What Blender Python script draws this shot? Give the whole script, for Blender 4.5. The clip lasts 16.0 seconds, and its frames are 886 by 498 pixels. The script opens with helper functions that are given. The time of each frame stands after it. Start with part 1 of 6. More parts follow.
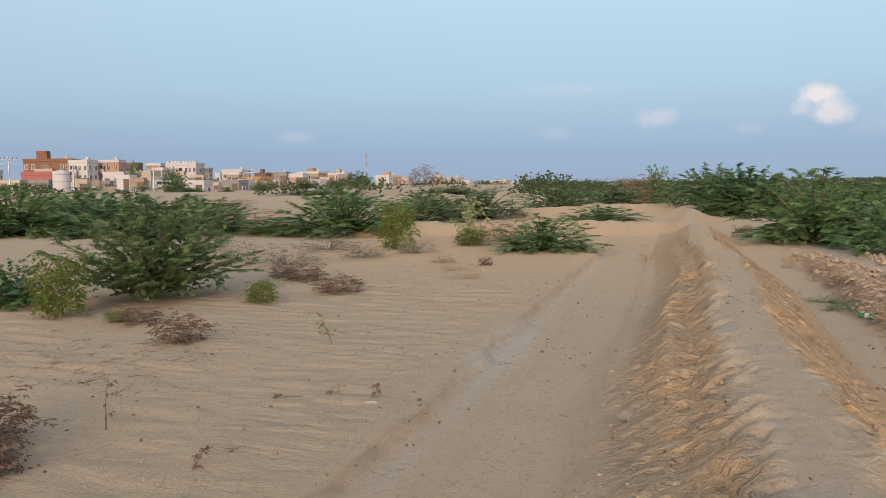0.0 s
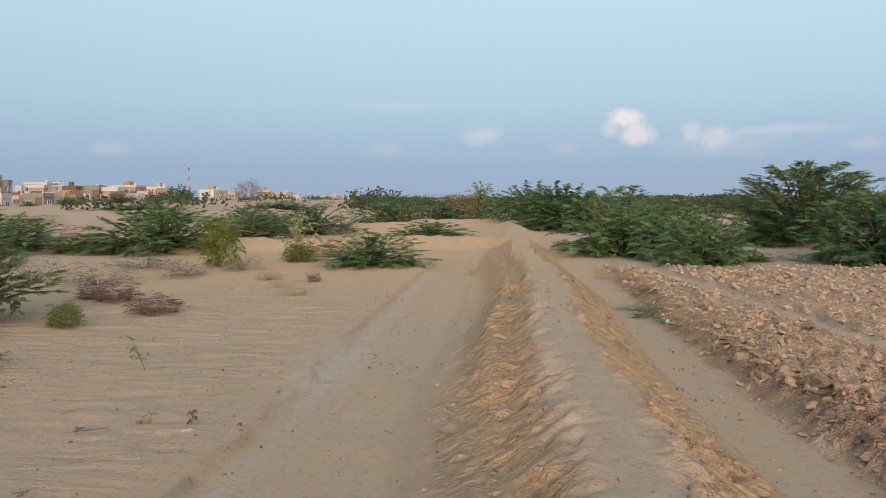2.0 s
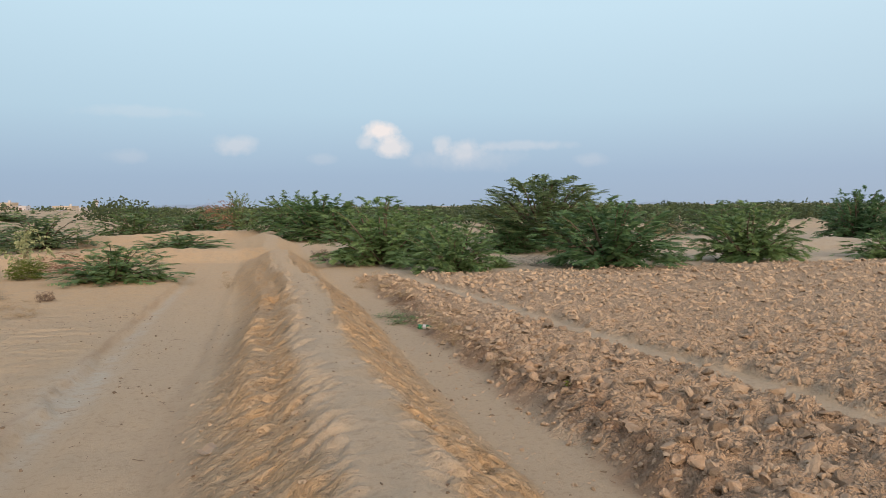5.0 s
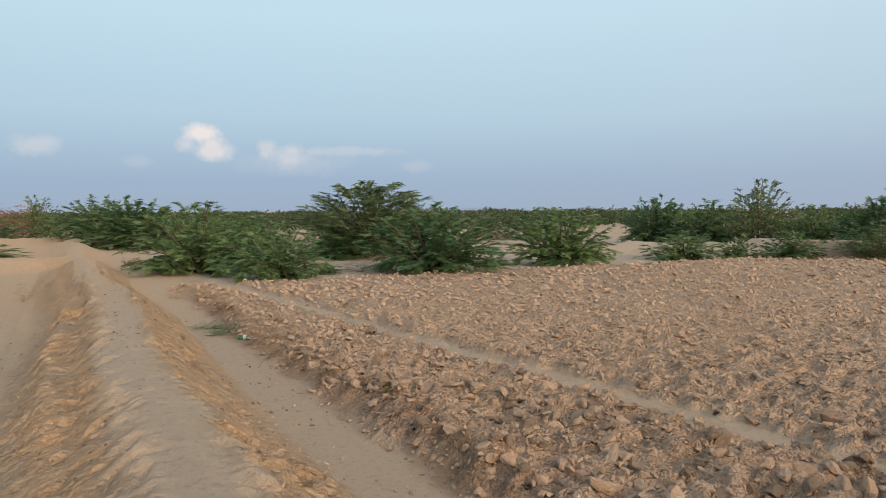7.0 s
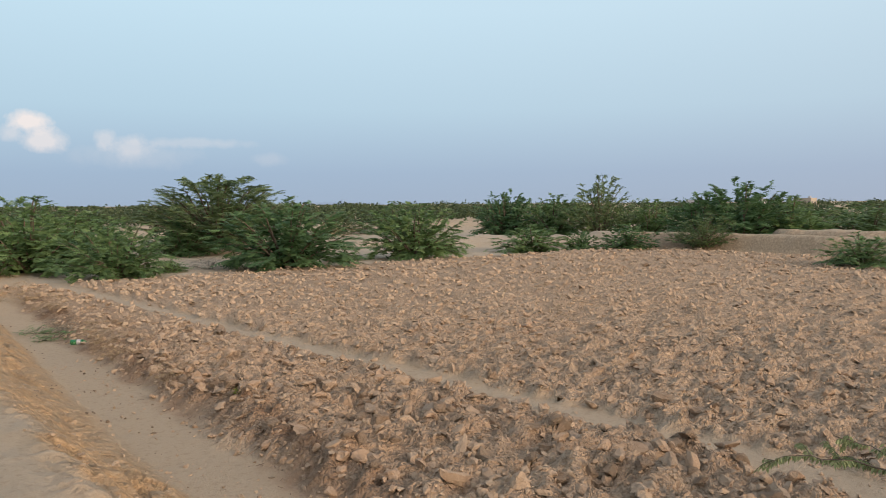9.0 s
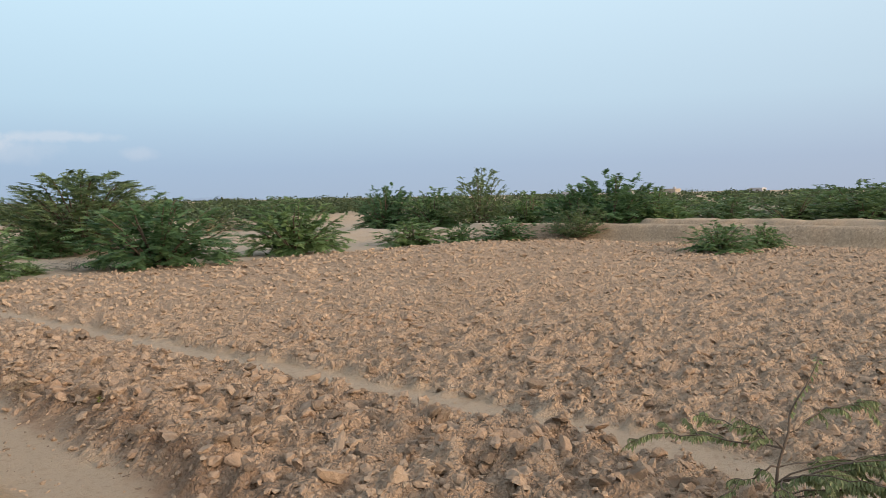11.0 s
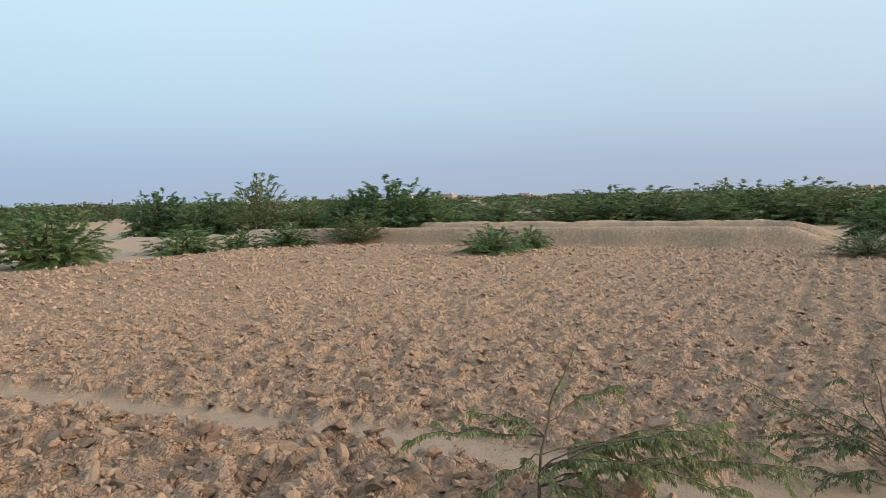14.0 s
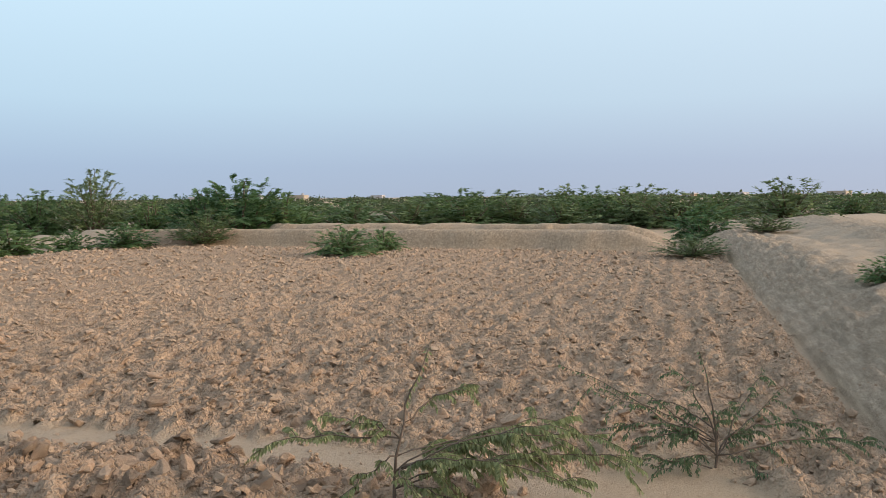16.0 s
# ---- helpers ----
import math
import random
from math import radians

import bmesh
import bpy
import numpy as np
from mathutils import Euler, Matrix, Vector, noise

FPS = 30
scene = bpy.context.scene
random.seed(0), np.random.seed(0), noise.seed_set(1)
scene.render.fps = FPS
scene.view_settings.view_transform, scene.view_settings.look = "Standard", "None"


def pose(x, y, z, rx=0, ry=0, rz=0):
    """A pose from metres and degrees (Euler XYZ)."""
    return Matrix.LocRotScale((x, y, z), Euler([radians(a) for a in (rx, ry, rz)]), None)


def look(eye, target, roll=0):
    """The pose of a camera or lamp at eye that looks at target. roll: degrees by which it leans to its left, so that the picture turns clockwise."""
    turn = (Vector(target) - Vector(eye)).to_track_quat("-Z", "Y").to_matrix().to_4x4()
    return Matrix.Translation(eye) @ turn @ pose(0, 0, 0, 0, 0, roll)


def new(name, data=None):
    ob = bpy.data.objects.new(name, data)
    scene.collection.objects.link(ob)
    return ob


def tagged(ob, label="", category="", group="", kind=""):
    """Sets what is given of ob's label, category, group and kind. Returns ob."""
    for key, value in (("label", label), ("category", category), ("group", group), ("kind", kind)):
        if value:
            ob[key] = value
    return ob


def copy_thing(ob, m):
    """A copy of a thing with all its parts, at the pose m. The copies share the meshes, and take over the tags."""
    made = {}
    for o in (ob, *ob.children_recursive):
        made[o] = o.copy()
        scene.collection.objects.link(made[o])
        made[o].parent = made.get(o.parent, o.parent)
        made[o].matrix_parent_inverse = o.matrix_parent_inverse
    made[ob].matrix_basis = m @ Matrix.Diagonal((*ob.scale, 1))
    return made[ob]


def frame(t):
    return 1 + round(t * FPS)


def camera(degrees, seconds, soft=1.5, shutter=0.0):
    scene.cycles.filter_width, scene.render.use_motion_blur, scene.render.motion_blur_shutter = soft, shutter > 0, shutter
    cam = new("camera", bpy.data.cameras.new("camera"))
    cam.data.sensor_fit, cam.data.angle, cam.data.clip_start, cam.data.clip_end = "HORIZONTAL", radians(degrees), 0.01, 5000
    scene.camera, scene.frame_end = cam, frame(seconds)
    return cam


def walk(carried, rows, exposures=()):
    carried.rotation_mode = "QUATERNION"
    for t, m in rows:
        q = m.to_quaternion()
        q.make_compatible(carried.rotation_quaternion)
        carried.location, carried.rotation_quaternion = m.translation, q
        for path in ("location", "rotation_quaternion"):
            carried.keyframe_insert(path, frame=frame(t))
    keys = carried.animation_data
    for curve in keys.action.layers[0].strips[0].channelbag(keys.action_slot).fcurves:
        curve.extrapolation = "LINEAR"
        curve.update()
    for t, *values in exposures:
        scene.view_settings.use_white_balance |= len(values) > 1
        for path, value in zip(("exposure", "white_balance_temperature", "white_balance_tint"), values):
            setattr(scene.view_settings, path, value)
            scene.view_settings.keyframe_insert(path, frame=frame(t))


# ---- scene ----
cam = camera(60.32, 16.0, soft=0.6)
PATH = [
    (0.0, -0.001, -0.000, 2.300, 85.10, 0.80, 17.16),
    (0.5, 0.012, 0.026, 2.298, 85.33, 0.93, 14.30),
    (1.0, 0.026, 0.052, 2.296, 85.66, 1.00, 11.38),
    (1.5, 0.039, 0.079, 2.294, 86.00, 0.76, 8.19),
    (2.0, 0.052, 0.105, 2.292, 86.12, 0.48, 4.53),
    (2.5, 0.044, 0.114, 2.287, 86.12, 0.28, 0.81),
    (3.0, 0.036, 0.123, 2.282, 86.15, 0.08, -2.32),
    (3.5, 0.028, 0.132, 2.278, 86.24, 0.07, -5.12),
    (6.0, 0.093, 0.115, 2.278, 87.06, 0.57, -19.52),
    (6.5, 0.118, 0.111, 2.284, 87.04, 0.41, -22.86),
    (7.0, 0.144, 0.107, 2.291, 87.11, 0.35, -26.32),
    (7.5, 0.169, 0.102, 2.297, 87.14, 0.49, -29.61),
    (8.0, 0.194, 0.098, 2.304, 86.99, 0.64, -32.38),
    (8.5, 0.200, 0.096, 2.305, 86.82, 0.63, -34.82),
    (9.0, 0.206, 0.095, 2.306, 86.60, 0.43, -37.14),
    (11.5, 0.320, 0.056, 2.305, 86.16, 1.50, -48.25),
    (12.0, 0.354, 0.044, 2.304, 86.48, 1.83, -50.66),
    (12.5, 0.376, 0.049, 2.299, 86.81, 1.61, -53.13),
    (13.0, 0.399, 0.053, 2.294, 86.78, 1.13, -55.87),
    (13.5, 0.421, 0.058, 2.289, 86.46, 1.19, -58.89),
    (14.0, 0.444, 0.063, 2.284, 86.09, 1.32, -62.12),
    (14.5, 0.454, 0.073, 2.280, 85.98, 1.11, -65.35),
    (15.0, 0.465, 0.083, 2.276, 85.98, 0.96, -68.39),
    (15.5, 0.476, 0.093, 2.273, 86.01, 0.70, -71.00),
    (16.0, 0.486, 0.104, 2.269, 86.08, 0.51, -73.17),
]
EXPOSURES = [(0.0, -0.09), (2.0, -0.10), (3.5, 0.0), (6.0, -0.08), (7.0, -0.11), (8.5, -0.08), (9.2, -0.04), (11.3, 0.07), (12.0, 0.09), (12.5, 0.03), (13.1, -0.17), (13.8, 0.0), (14.4, 0.05), (16.0, 0.08)]
KELVIN = ((0.0, 6340), (2.0, 6450), (3.5, 6580), (8.5, 6560), (11.3, 6450), (12.5, 6380), (16.0, 6380))
EXPOSURES = [(t, e, float(np.interp(t, *zip(*KELVIN))), 10.0) for t, e in EXPOSURES]
walk(cam, [(t, pose(x, y, z, rx, ry, rz)) for t, x, y, z, rx, ry, rz in PATH], EXPOSURES)

# world: clear evening sky, low soft sun behind the walker's shoulder
SUN_EL, SUN_AZ = radians(18.5), (0.12, -0.993)
world = bpy.data.worlds.new("sky")
scene.world = world
world.use_nodes = True
wn, wl = world.node_tree.nodes, world.node_tree.links
wn.clear()
w_out = wn.new("ShaderNodeOutputWorld")
w_bg = wn.new("ShaderNodeBackground")
sky = wn.new("ShaderNodeTexSky")
sky.sky_type, sky.sun_disc = "NISHITA", False
sky.sun_elevation = SUN_EL
sky.sun_rotation = math.atan2(SUN_AZ[0], SUN_AZ[1])
sky.air_density, sky.dust_density, sky.ozone_density = 1.0, 1.5, 2.0
coord = wn.new("ShaderNodeTexCoord")
sep = wn.new("ShaderNodeSeparateXYZ")
wl.new(coord.outputs["Generated"], sep.inputs[0])
ramp = wn.new("ShaderNodeValToRGB")
wl.new(sep.outputs["Z"], ramp.inputs[0])
els = ramp.color_ramp.elements
SKY = [(0.0, (0.31, 0.41, 0.565)), (0.04, (0.32, 0.44, 0.61)), (0.12, (0.415, 0.59, 0.75)), (0.24, (0.49, 0.69, 0.855)), (0.6, (0.55, 0.71, 0.89)), (1.0, (0.45, 0.62, 0.85))]
els[0].position, els[0].color = SKY[0][0], (*SKY[0][1], 1)
els[1].position, els[1].color = SKY[-1][0], (*SKY[-1][1], 1)
for p, c in SKY[1:-1]:
    e = els.new(p)
    e.color = (*c, 1)


def w_math(op, a, b, clamp=False):
    n = wn.new("ShaderNodeMath")
    n.operation, n.use_clamp = op, clamp
    for i, v in enumerate((a, b)):
        if isinstance(v, (int, float)):
            n.inputs[i].default_value = v
        elif v is not None:
            wl.new(v, n.inputs[i])
    return n.outputs[0]


def w_mix(fac, a, b, blend="MIX"):
    n = wn.new("ShaderNodeMix")
    n.data_type, n.blend_type = "RGBA", blend
    for i, v in ((0, fac), (6, a), (7, b)):
        if isinstance(v, (int, float)):
            n.inputs[i].default_value = v
        elif isinstance(v, tuple):
            n.inputs[i].default_value = (*v, 1)
        else:
            wl.new(v, n.inputs[i])
    return n.outputs[2]


# the evening glow spreads from the sun's side of the sky
sunward = wn.new("ShaderNodeVectorMath")
sunward.operation = "DOT_PRODUCT"
wl.new(coord.outputs["Generated"], sunward.inputs[0])
sunward.inputs[1].default_value = (*SUN_AZ, 0.1)
glow = w_math("POWER", w_math("MULTIPLY", w_math("ADD", sunward.outputs["Value"], -0.40), 1.67, True), 2.0)
warm = w_mix(1.0, w_mix(1.0, sky.outputs[0], (0.10, 0.10, 0.10), "MULTIPLY"), (1.7, 1.25, 0.85), "ADD")
veil = w_math("MULTIPLY", w_math("ADD", sunward.outputs["Value"], 0.9), 0.75, True)
hazed = w_mix(veil, ramp.outputs[0], (0.115, 0.075, 0.056), "ADD")
base_sky = w_mix(glow, hazed, warm, "ADD")

# the open sky is a little brighter over the north
northward = wn.new("ShaderNodeVectorMath")
northward.operation = "DOT_PRODUCT"
wl.new(coord.outputs["Generated"], northward.inputs[0])
northward.inputs[1].default_value = (0.24, 0.97, 0.0)
pale_sky = w_math("MULTIPLY", w_math("ADD", northward.outputs["Value"], -0.45), 1.8, True)
base_sky = w_mix(pale_sky, w_mix(1.0, base_sky, (0.955, 0.955, 0.96), "MULTIPLY"), w_mix(1.0, base_sky, (1.07, 1.065, 1.06), "MULTIPLY"))

# cumulus far off above the plain: angular blobs (yaw, elevation, half width, half height in degrees) broken up by noise
cloud_noise = wn.new("ShaderNodeTexNoise")
cloud_noise.inputs["Scale"].default_value, cloud_noise.inputs["Detail"].default_value = 42.0, 5.0
cloud_noise.inputs["Roughness"].default_value = 0.62
wl.new(coord.outputs["Generated"], cloud_noise.inputs["Vector"])
CLOUDS = [(-8.81, 5.55, 1.49, 0.85, 0.95), (-9.65, 4.34, 1.7, 0.96, 0.7), (-7.9, 4.84, 0.85, 0.71, 0.4), (-13.44, 4.58, 0.85, 0.85, 0.38), (-15.18, 4.01, 1.7, 1.06, 0.36), (-19.14, 4.42, 4.68, 0.45, 0.22), (-15.8, 3.46, 5.1, 1.06, 0.12),
          (1.7, 4.5, 1.7, 0.9, 0.32), (9.0, 3.6, 1.6, 0.6, 0.12), (28.0, 3.5, 1.6, 0.6, 0.16), (8.0, 6.7, 4.5, 0.5, 0.12), (-24.5, 3.3, 1.5, 0.6, 0.14), (-4.5, 3.5, 1.2, 0.5, 0.12)]
clouded = base_sky
for yaw, el, hw, hh, dens in CLOUDS:
    ya, ea = radians(yaw), radians(el)
    centre = (-math.sin(ya) * math.cos(ea), math.cos(ya) * math.cos(ea), math.sin(ea))
    side, up = (math.cos(ya), math.sin(ya), 0.0), (math.sin(ya) * math.sin(ea), -math.cos(ya) * math.sin(ea), math.cos(ea))
    parts = []
    for axis, half in ((side, hw), (up, hh)):
        dot = wn.new("ShaderNodeVectorMath")
        dot.operation = "DOT_PRODUCT"
        sub = wn.new("ShaderNodeVectorMath")
        sub.operation = "SUBTRACT"
        wl.new(coord.outputs["Generated"], sub.inputs[0])
        sub.inputs[1].default_value = centre
        wl.new(sub.outputs[0], dot.inputs[0])
        dot.inputs[1].default_value = axis
        parts.append(w_math("POWER", w_math("ABSOLUTE", w_math("DIVIDE", dot.outputs["Value"], math.tan(radians(half))), None), 2.0))
    front = wn.new("ShaderNodeVectorMath")
    front.operation = "DOT_PRODUCT"
    wl.new(coord.outputs["Generated"], front.inputs[0])
    front.inputs[1].default_value = centre
    d2 = w_math("SQRT", w_math("ADD", parts[0], parts[1]), None)
    wob = w_math("MULTIPLY", w_math("SUBTRACT", cloud_noise.outputs["Fac"], 0.5), 1.25)
    mask = w_math("MULTIPLY", w_math("SUBTRACT", w_math("ADD", 1.0, wob), d2), 1.6, True)
    mask = w_math("MULTIPLY", mask, w_math("GREATER_THAN", front.outputs["Value"], 0.0))
    clouded = w_mix(w_math("MULTIPLY", mask, dens), clouded, (0.84, 0.80, 0.82))
wl.new(w_mix(1.0, clouded, (1.035, 1.0, 0.95), "MULTIPLY"), w_bg.inputs["Color"])
w_bg.inputs["Strength"].default_value = 1.07
wl.new(w_bg.outputs[0], w_out.inputs[0])

sun = new("sun", bpy.data.lights.new("sun", "SUN"))
sun.data.energy, sun.data.angle, sun.data.color = 1.90, radians(18.0), (1.0, 0.76, 0.54)
sun.matrix_world = look((SUN_AZ[0] * 50, SUN_AZ[1] * 50, 50 * math.tan(SUN_EL)), (0, 0, 0))


# ---- materials ----
def node_mat(name):
    m = bpy.data.materials.new(name)
    m.use_nodes = True
    nt = m.node_tree
    return m, nt.nodes, nt.links, nt.nodes["Principled BSDF"]


def tex_noise(ns, ls, vec, scale, detail=4.0, rough=0.6):
    n = ns.new("ShaderNodeTexNoise")
    n.inputs["Scale"].default_value, n.inputs["Detail"].default_value, n.inputs["Roughness"].default_value = scale, detail, rough
    if vec is not None:
        ls.new(vec, n.inputs["Vector"])
    return n.outputs["Fac"]


def rng(ns, ls, v, a, b, c=0.0, d=1.0):
    n = ns.new("ShaderNodeMapRange")
    for i, x in enumerate((a, b, c, d)):
        n.inputs[1 + i].default_value = x
    ls.new(v, n.inputs[0])
    return n.outputs[0]


def mixc(ns, ls, fac, a, b, blend="MIX"):
    n = ns.new("ShaderNodeMix")
    n.data_type, n.blend_type = "RGBA", blend
    for i, v in ((0, fac), (6, a), (7, b)):
        if isinstance(v, (int, float)):
            n.inputs[i].default_value = v
        elif isinstance(v, tuple):
            n.inputs[i].default_value = (*v, 1)
        else:
            ls.new(v, n.inputs[i])
    return n.outputs[2]


def mult(ns, ls, a, b, op="MULTIPLY"):
    n = ns.new("ShaderNodeMath")
    n.operation, n.use_clamp = op, True
    for i, v in enumerate((a, b)):
        if isinstance(v, (int, float)):
            n.inputs[i].default_value = v
        else:
            ls.new(v, n.inputs[i])
    return n.outputs[0]


def bump(ns, ls, bsdf, h, strength, dist):
    b = ns.new("ShaderNodeBump")
    b.inputs["Strength"].default_value, b.inputs["Distance"].default_value = strength, dist
    ls.new(h, b.inputs["Height"])
    ls.new(b.outputs[0], bsdf.inputs["Normal"])


SAND, CRUST, ORANGE, CLOD, CLAY = (0.445, 0.336, 0.224), (0.450, 0.356, 0.258), (0.56, 0.368, 0.205), (0.50, 0.360, 0.246), (0.45, 0.40, 0.33)


def ground_material():
    m, ns, ls, b = node_mat("desert_soil")
    pos = ns.new("ShaderNodeTexCoord").outputs["Object"]

    def attr(name):
        a = ns.new("ShaderNodeAttribute")
        a.attribute_name = name
        return a.outputs["Fac"]
    big = tex_noise(ns, ls, pos, 0.35, 4)
    mid = tex_noise(ns, ls, pos, 3.0, 5)
    fine = tex_noise(ns, ls, pos, 38.0, 5, 0.7)
    grit = tex_noise(ns, ls, pos, 170.0, 2)
    c = mixc(ns, ls, rng(ns, ls, big, 0.3, 0.7), SAND, (0.425, 0.330, 0.232))
    c = mixc(ns, ls, mult(ns, ls, attr("field"), 0.9), c, CLOD)
    c = mixc(ns, ls, mult(ns, ls, attr("orange"), rng(ns, ls, mid, 0.3, 0.6, 0.35, 0.95)), c, ORANGE)
    c = mixc(ns, ls, mult(ns, ls, attr("crust"), rng(ns, ls, mid, 0.25, 0.6, 0.5, 1.0)), c, CRUST)
    c = mixc(ns, ls, mult(ns, ls, attr("dark_soil"), rng(ns, ls, mid, 0.3, 0.6, 0.3, 0.9)), c, (0.26, 0.165, 0.105))
    c = mixc(ns, ls, mult(ns, ls, attr("clay"), rng(ns, ls, mid, 0.35, 0.6, 0.3, 1.0)), c, CLAY)
    c = mixc(ns, ls, rng(ns, ls, fine, 0.25, 0.75, 0.0, 0.35), c, mixc(ns, ls, 1.0, c, (0.62, 0.57, 0.53), "MULTIPLY"))
    c = mixc(ns, ls, rng(ns, ls, grit, 0.62, 0.72, 0.0, 0.5), c, mixc(ns, ls, 1.0, c, (0.55, 0.5, 0.46), "MULTIPLY"))
    # single crumbs differ in tone; dark specks are strewn through the soil
    cell = ns.new("ShaderNodeTexVoronoi")
    cell.inputs["Scale"].default_value = 24.0
    ls.new(pos, cell.inputs["Vector"])
    tone = ns.new("ShaderNodeSeparateColor")
    ls.new(cell.outputs["Color"], tone.inputs[0])
    soft_soil = mult(ns, ls, attr("field"), mult(ns, ls, mult(ns, ls, attr("ledge"), 0.3), mult(ns, ls, attr("wash"), 0.45), "ADD"), "ADD")
    c = mixc(ns, ls, mult(ns, ls, soft_soil, rng(ns, ls, tone.outputs[0], 0.4, 1.0, 0.0, 0.5)), c, mixc(ns, ls, 1.0, c, (0.76, 0.74, 0.72), "MULTIPLY"))
    c = mixc(ns, ls, mult(ns, ls, soft_soil, rng(ns, ls, tone.outputs[1], 0.6, 1.0, 0.0, 0.6)), c, mixc(ns, ls, 1.0, c, (1.3, 1.27, 1.24), "MULTIPLY"))
    # shading of the lengthwise grooves, painted as darker and lighter streaks
    mt = ns.new("ShaderNodeMapping")
    mt.inputs["Scale"].default_value = (1.6, 11.0, 11.0)
    ls.new(pos, mt.inputs["Vector"])
    groove_shade = tex_noise(ns, ls, mt.outputs[0], 1.0, 5, 0.7)
    c = mixc(ns, ls, mult(ns, ls, attr("ledge"), rng(ns, ls, groove_shade, 0.48, 0.60, 0.0, 0.8)), c, mixc(ns, ls, 1.0, c, (0.74, 0.73, 0.72), "MULTIPLY"))
    c = mixc(ns, ls, mult(ns, ls, attr("ledge"), rng(ns, ls, groove_shade, 0.46, 0.36, 0.0, 0.8)), c, mixc(ns, ls, 1.0, c, (1.32, 1.32, 1.32), "MULTIPLY"))
    speck = tex_noise(ns, ls, pos, 13.0, 4, 0.65)
    c = mixc(ns, ls, rng(ns, ls, speck, 0.53, 0.66, 0.0, 0.55), c, mixc(ns, ls, 1.0, c, (0.72, 0.68, 0.65), "MULTIPLY"))
    ls.new(c, b.inputs["Base Color"])
    b.inputs["Roughness"].default_value, b.inputs["Specular IOR Level"].default_value = 0.95, 0.15
    # relief: grain everywhere, crumbs in the field, slanting wash lines on the bund's flanks
    grain = mult(ns, ls, mult(ns, ls, fine, 0.55), mult(ns, ls, mid, 0.35), "ADD")
    vor = ns.new("ShaderNodeTexVoronoi")
    vor.inputs["Scale"].default_value, vor.inputs["Randomness"].default_value = 13.0, 1.0
    warp = ns.new("ShaderNodeVectorMath")
    warp.operation = "ADD"
    ls.new(pos, warp.inputs[0])
    nz = ns.new("ShaderNodeTexNoise")
    nz.inputs["Scale"].default_value, nz.inputs["Detail"].default_value = 9.0, 3.0
    ls.new(pos, nz.inputs["Vector"])
    sc = ns.new("ShaderNodeVectorMath")
    sc.operation = "SCALE"
    sc.inputs["Scale"].default_value = 0.12
    ls.new(nz.outputs["Color"], sc.inputs[0])
    ls.new(sc.outputs[0], warp.inputs[1])
    ls.new(warp.outputs[0], vor.inputs["Vector"])
    crumbs = mult(ns, ls, rng(ns, ls, vor.outputs["Distance"], 0.0, 0.75, 1.0, 0.0), tex_noise(ns, ls, pos, 6.0, 5, 0.7))
    mp = ns.new("ShaderNodeMapping")
    mp.inputs["Rotation"].default_value, mp.inputs["Scale"].default_value = (0, 0, radians(-24)), (4.5, 15.0, 6.0)
    ls.new(warp.outputs[0], mp.inputs["Vector"])
    lines = tex_noise(ns, ls, mp.outputs[0], 1.0, 5, 0.65)
    h = mult(ns, ls, mult(ns, ls, grain, 0.45), mult(ns, ls, mult(ns, ls, attr("field"), 0.9), crumbs), "ADD")
    h = mult(ns, ls, h, mult(ns, ls, mult(ns, ls, attr("wash"), 0.33), rng(ns, ls, lines, 0.40, 0.58)), "ADD")
    mq = ns.new("ShaderNodeMapping")
    mq.inputs["Rotation"].default_value, mq.inputs["Scale"].default_value = (0, 0, radians(5)), (1.1, 7.0, 2.0)
    ls.new(warp.outputs[0], mq.inputs["Vector"])
    ripples = tex_noise(ns, ls, mq.outputs[0], 1.0, 4, 0.6)
    h = mult(ns, ls, h, mult(ns, ls, mult(ns, ls, attr("plain"), 0.26), rng(ns, ls, ripples, 0.3, 0.62)), "ADD")
    # ledges and scratches along the bunds by the field, and small crumbs
    mr = ns.new("ShaderNodeMapping")
    mr.inputs["Scale"].default_value = (1.3, 9.0, 9.0)
    ls.new(warp.outputs[0], mr.inputs["Vector"])
    ledges = tex_noise(ns, ls, mr.outputs[0], 1.0, 6, 0.7)
    h = mult(ns, ls, h, mult(ns, ls, mult(ns, ls, attr("ledge"), 0.7), ledges), "ADD")
    vs = ns.new("ShaderNodeTexVoronoi")
    vs.inputs["Scale"].default_value = 31.0
    ls.new(warp.outputs[0], vs.inputs["Vector"])
    small = rng(ns, ls, vs.outputs["Distance"], 0.0, 0.7, 1.0, 0.0)
    loose = mult(ns, ls, mult(ns, ls, attr("field"), 0.35), mult(ns, ls, attr("ledge"), 0.14), "ADD")
    h = mult(ns, ls, h, mult(ns, ls, loose, small), "ADD")
    bump(ns, ls, b, h, 1.0, 0.105)
    return m


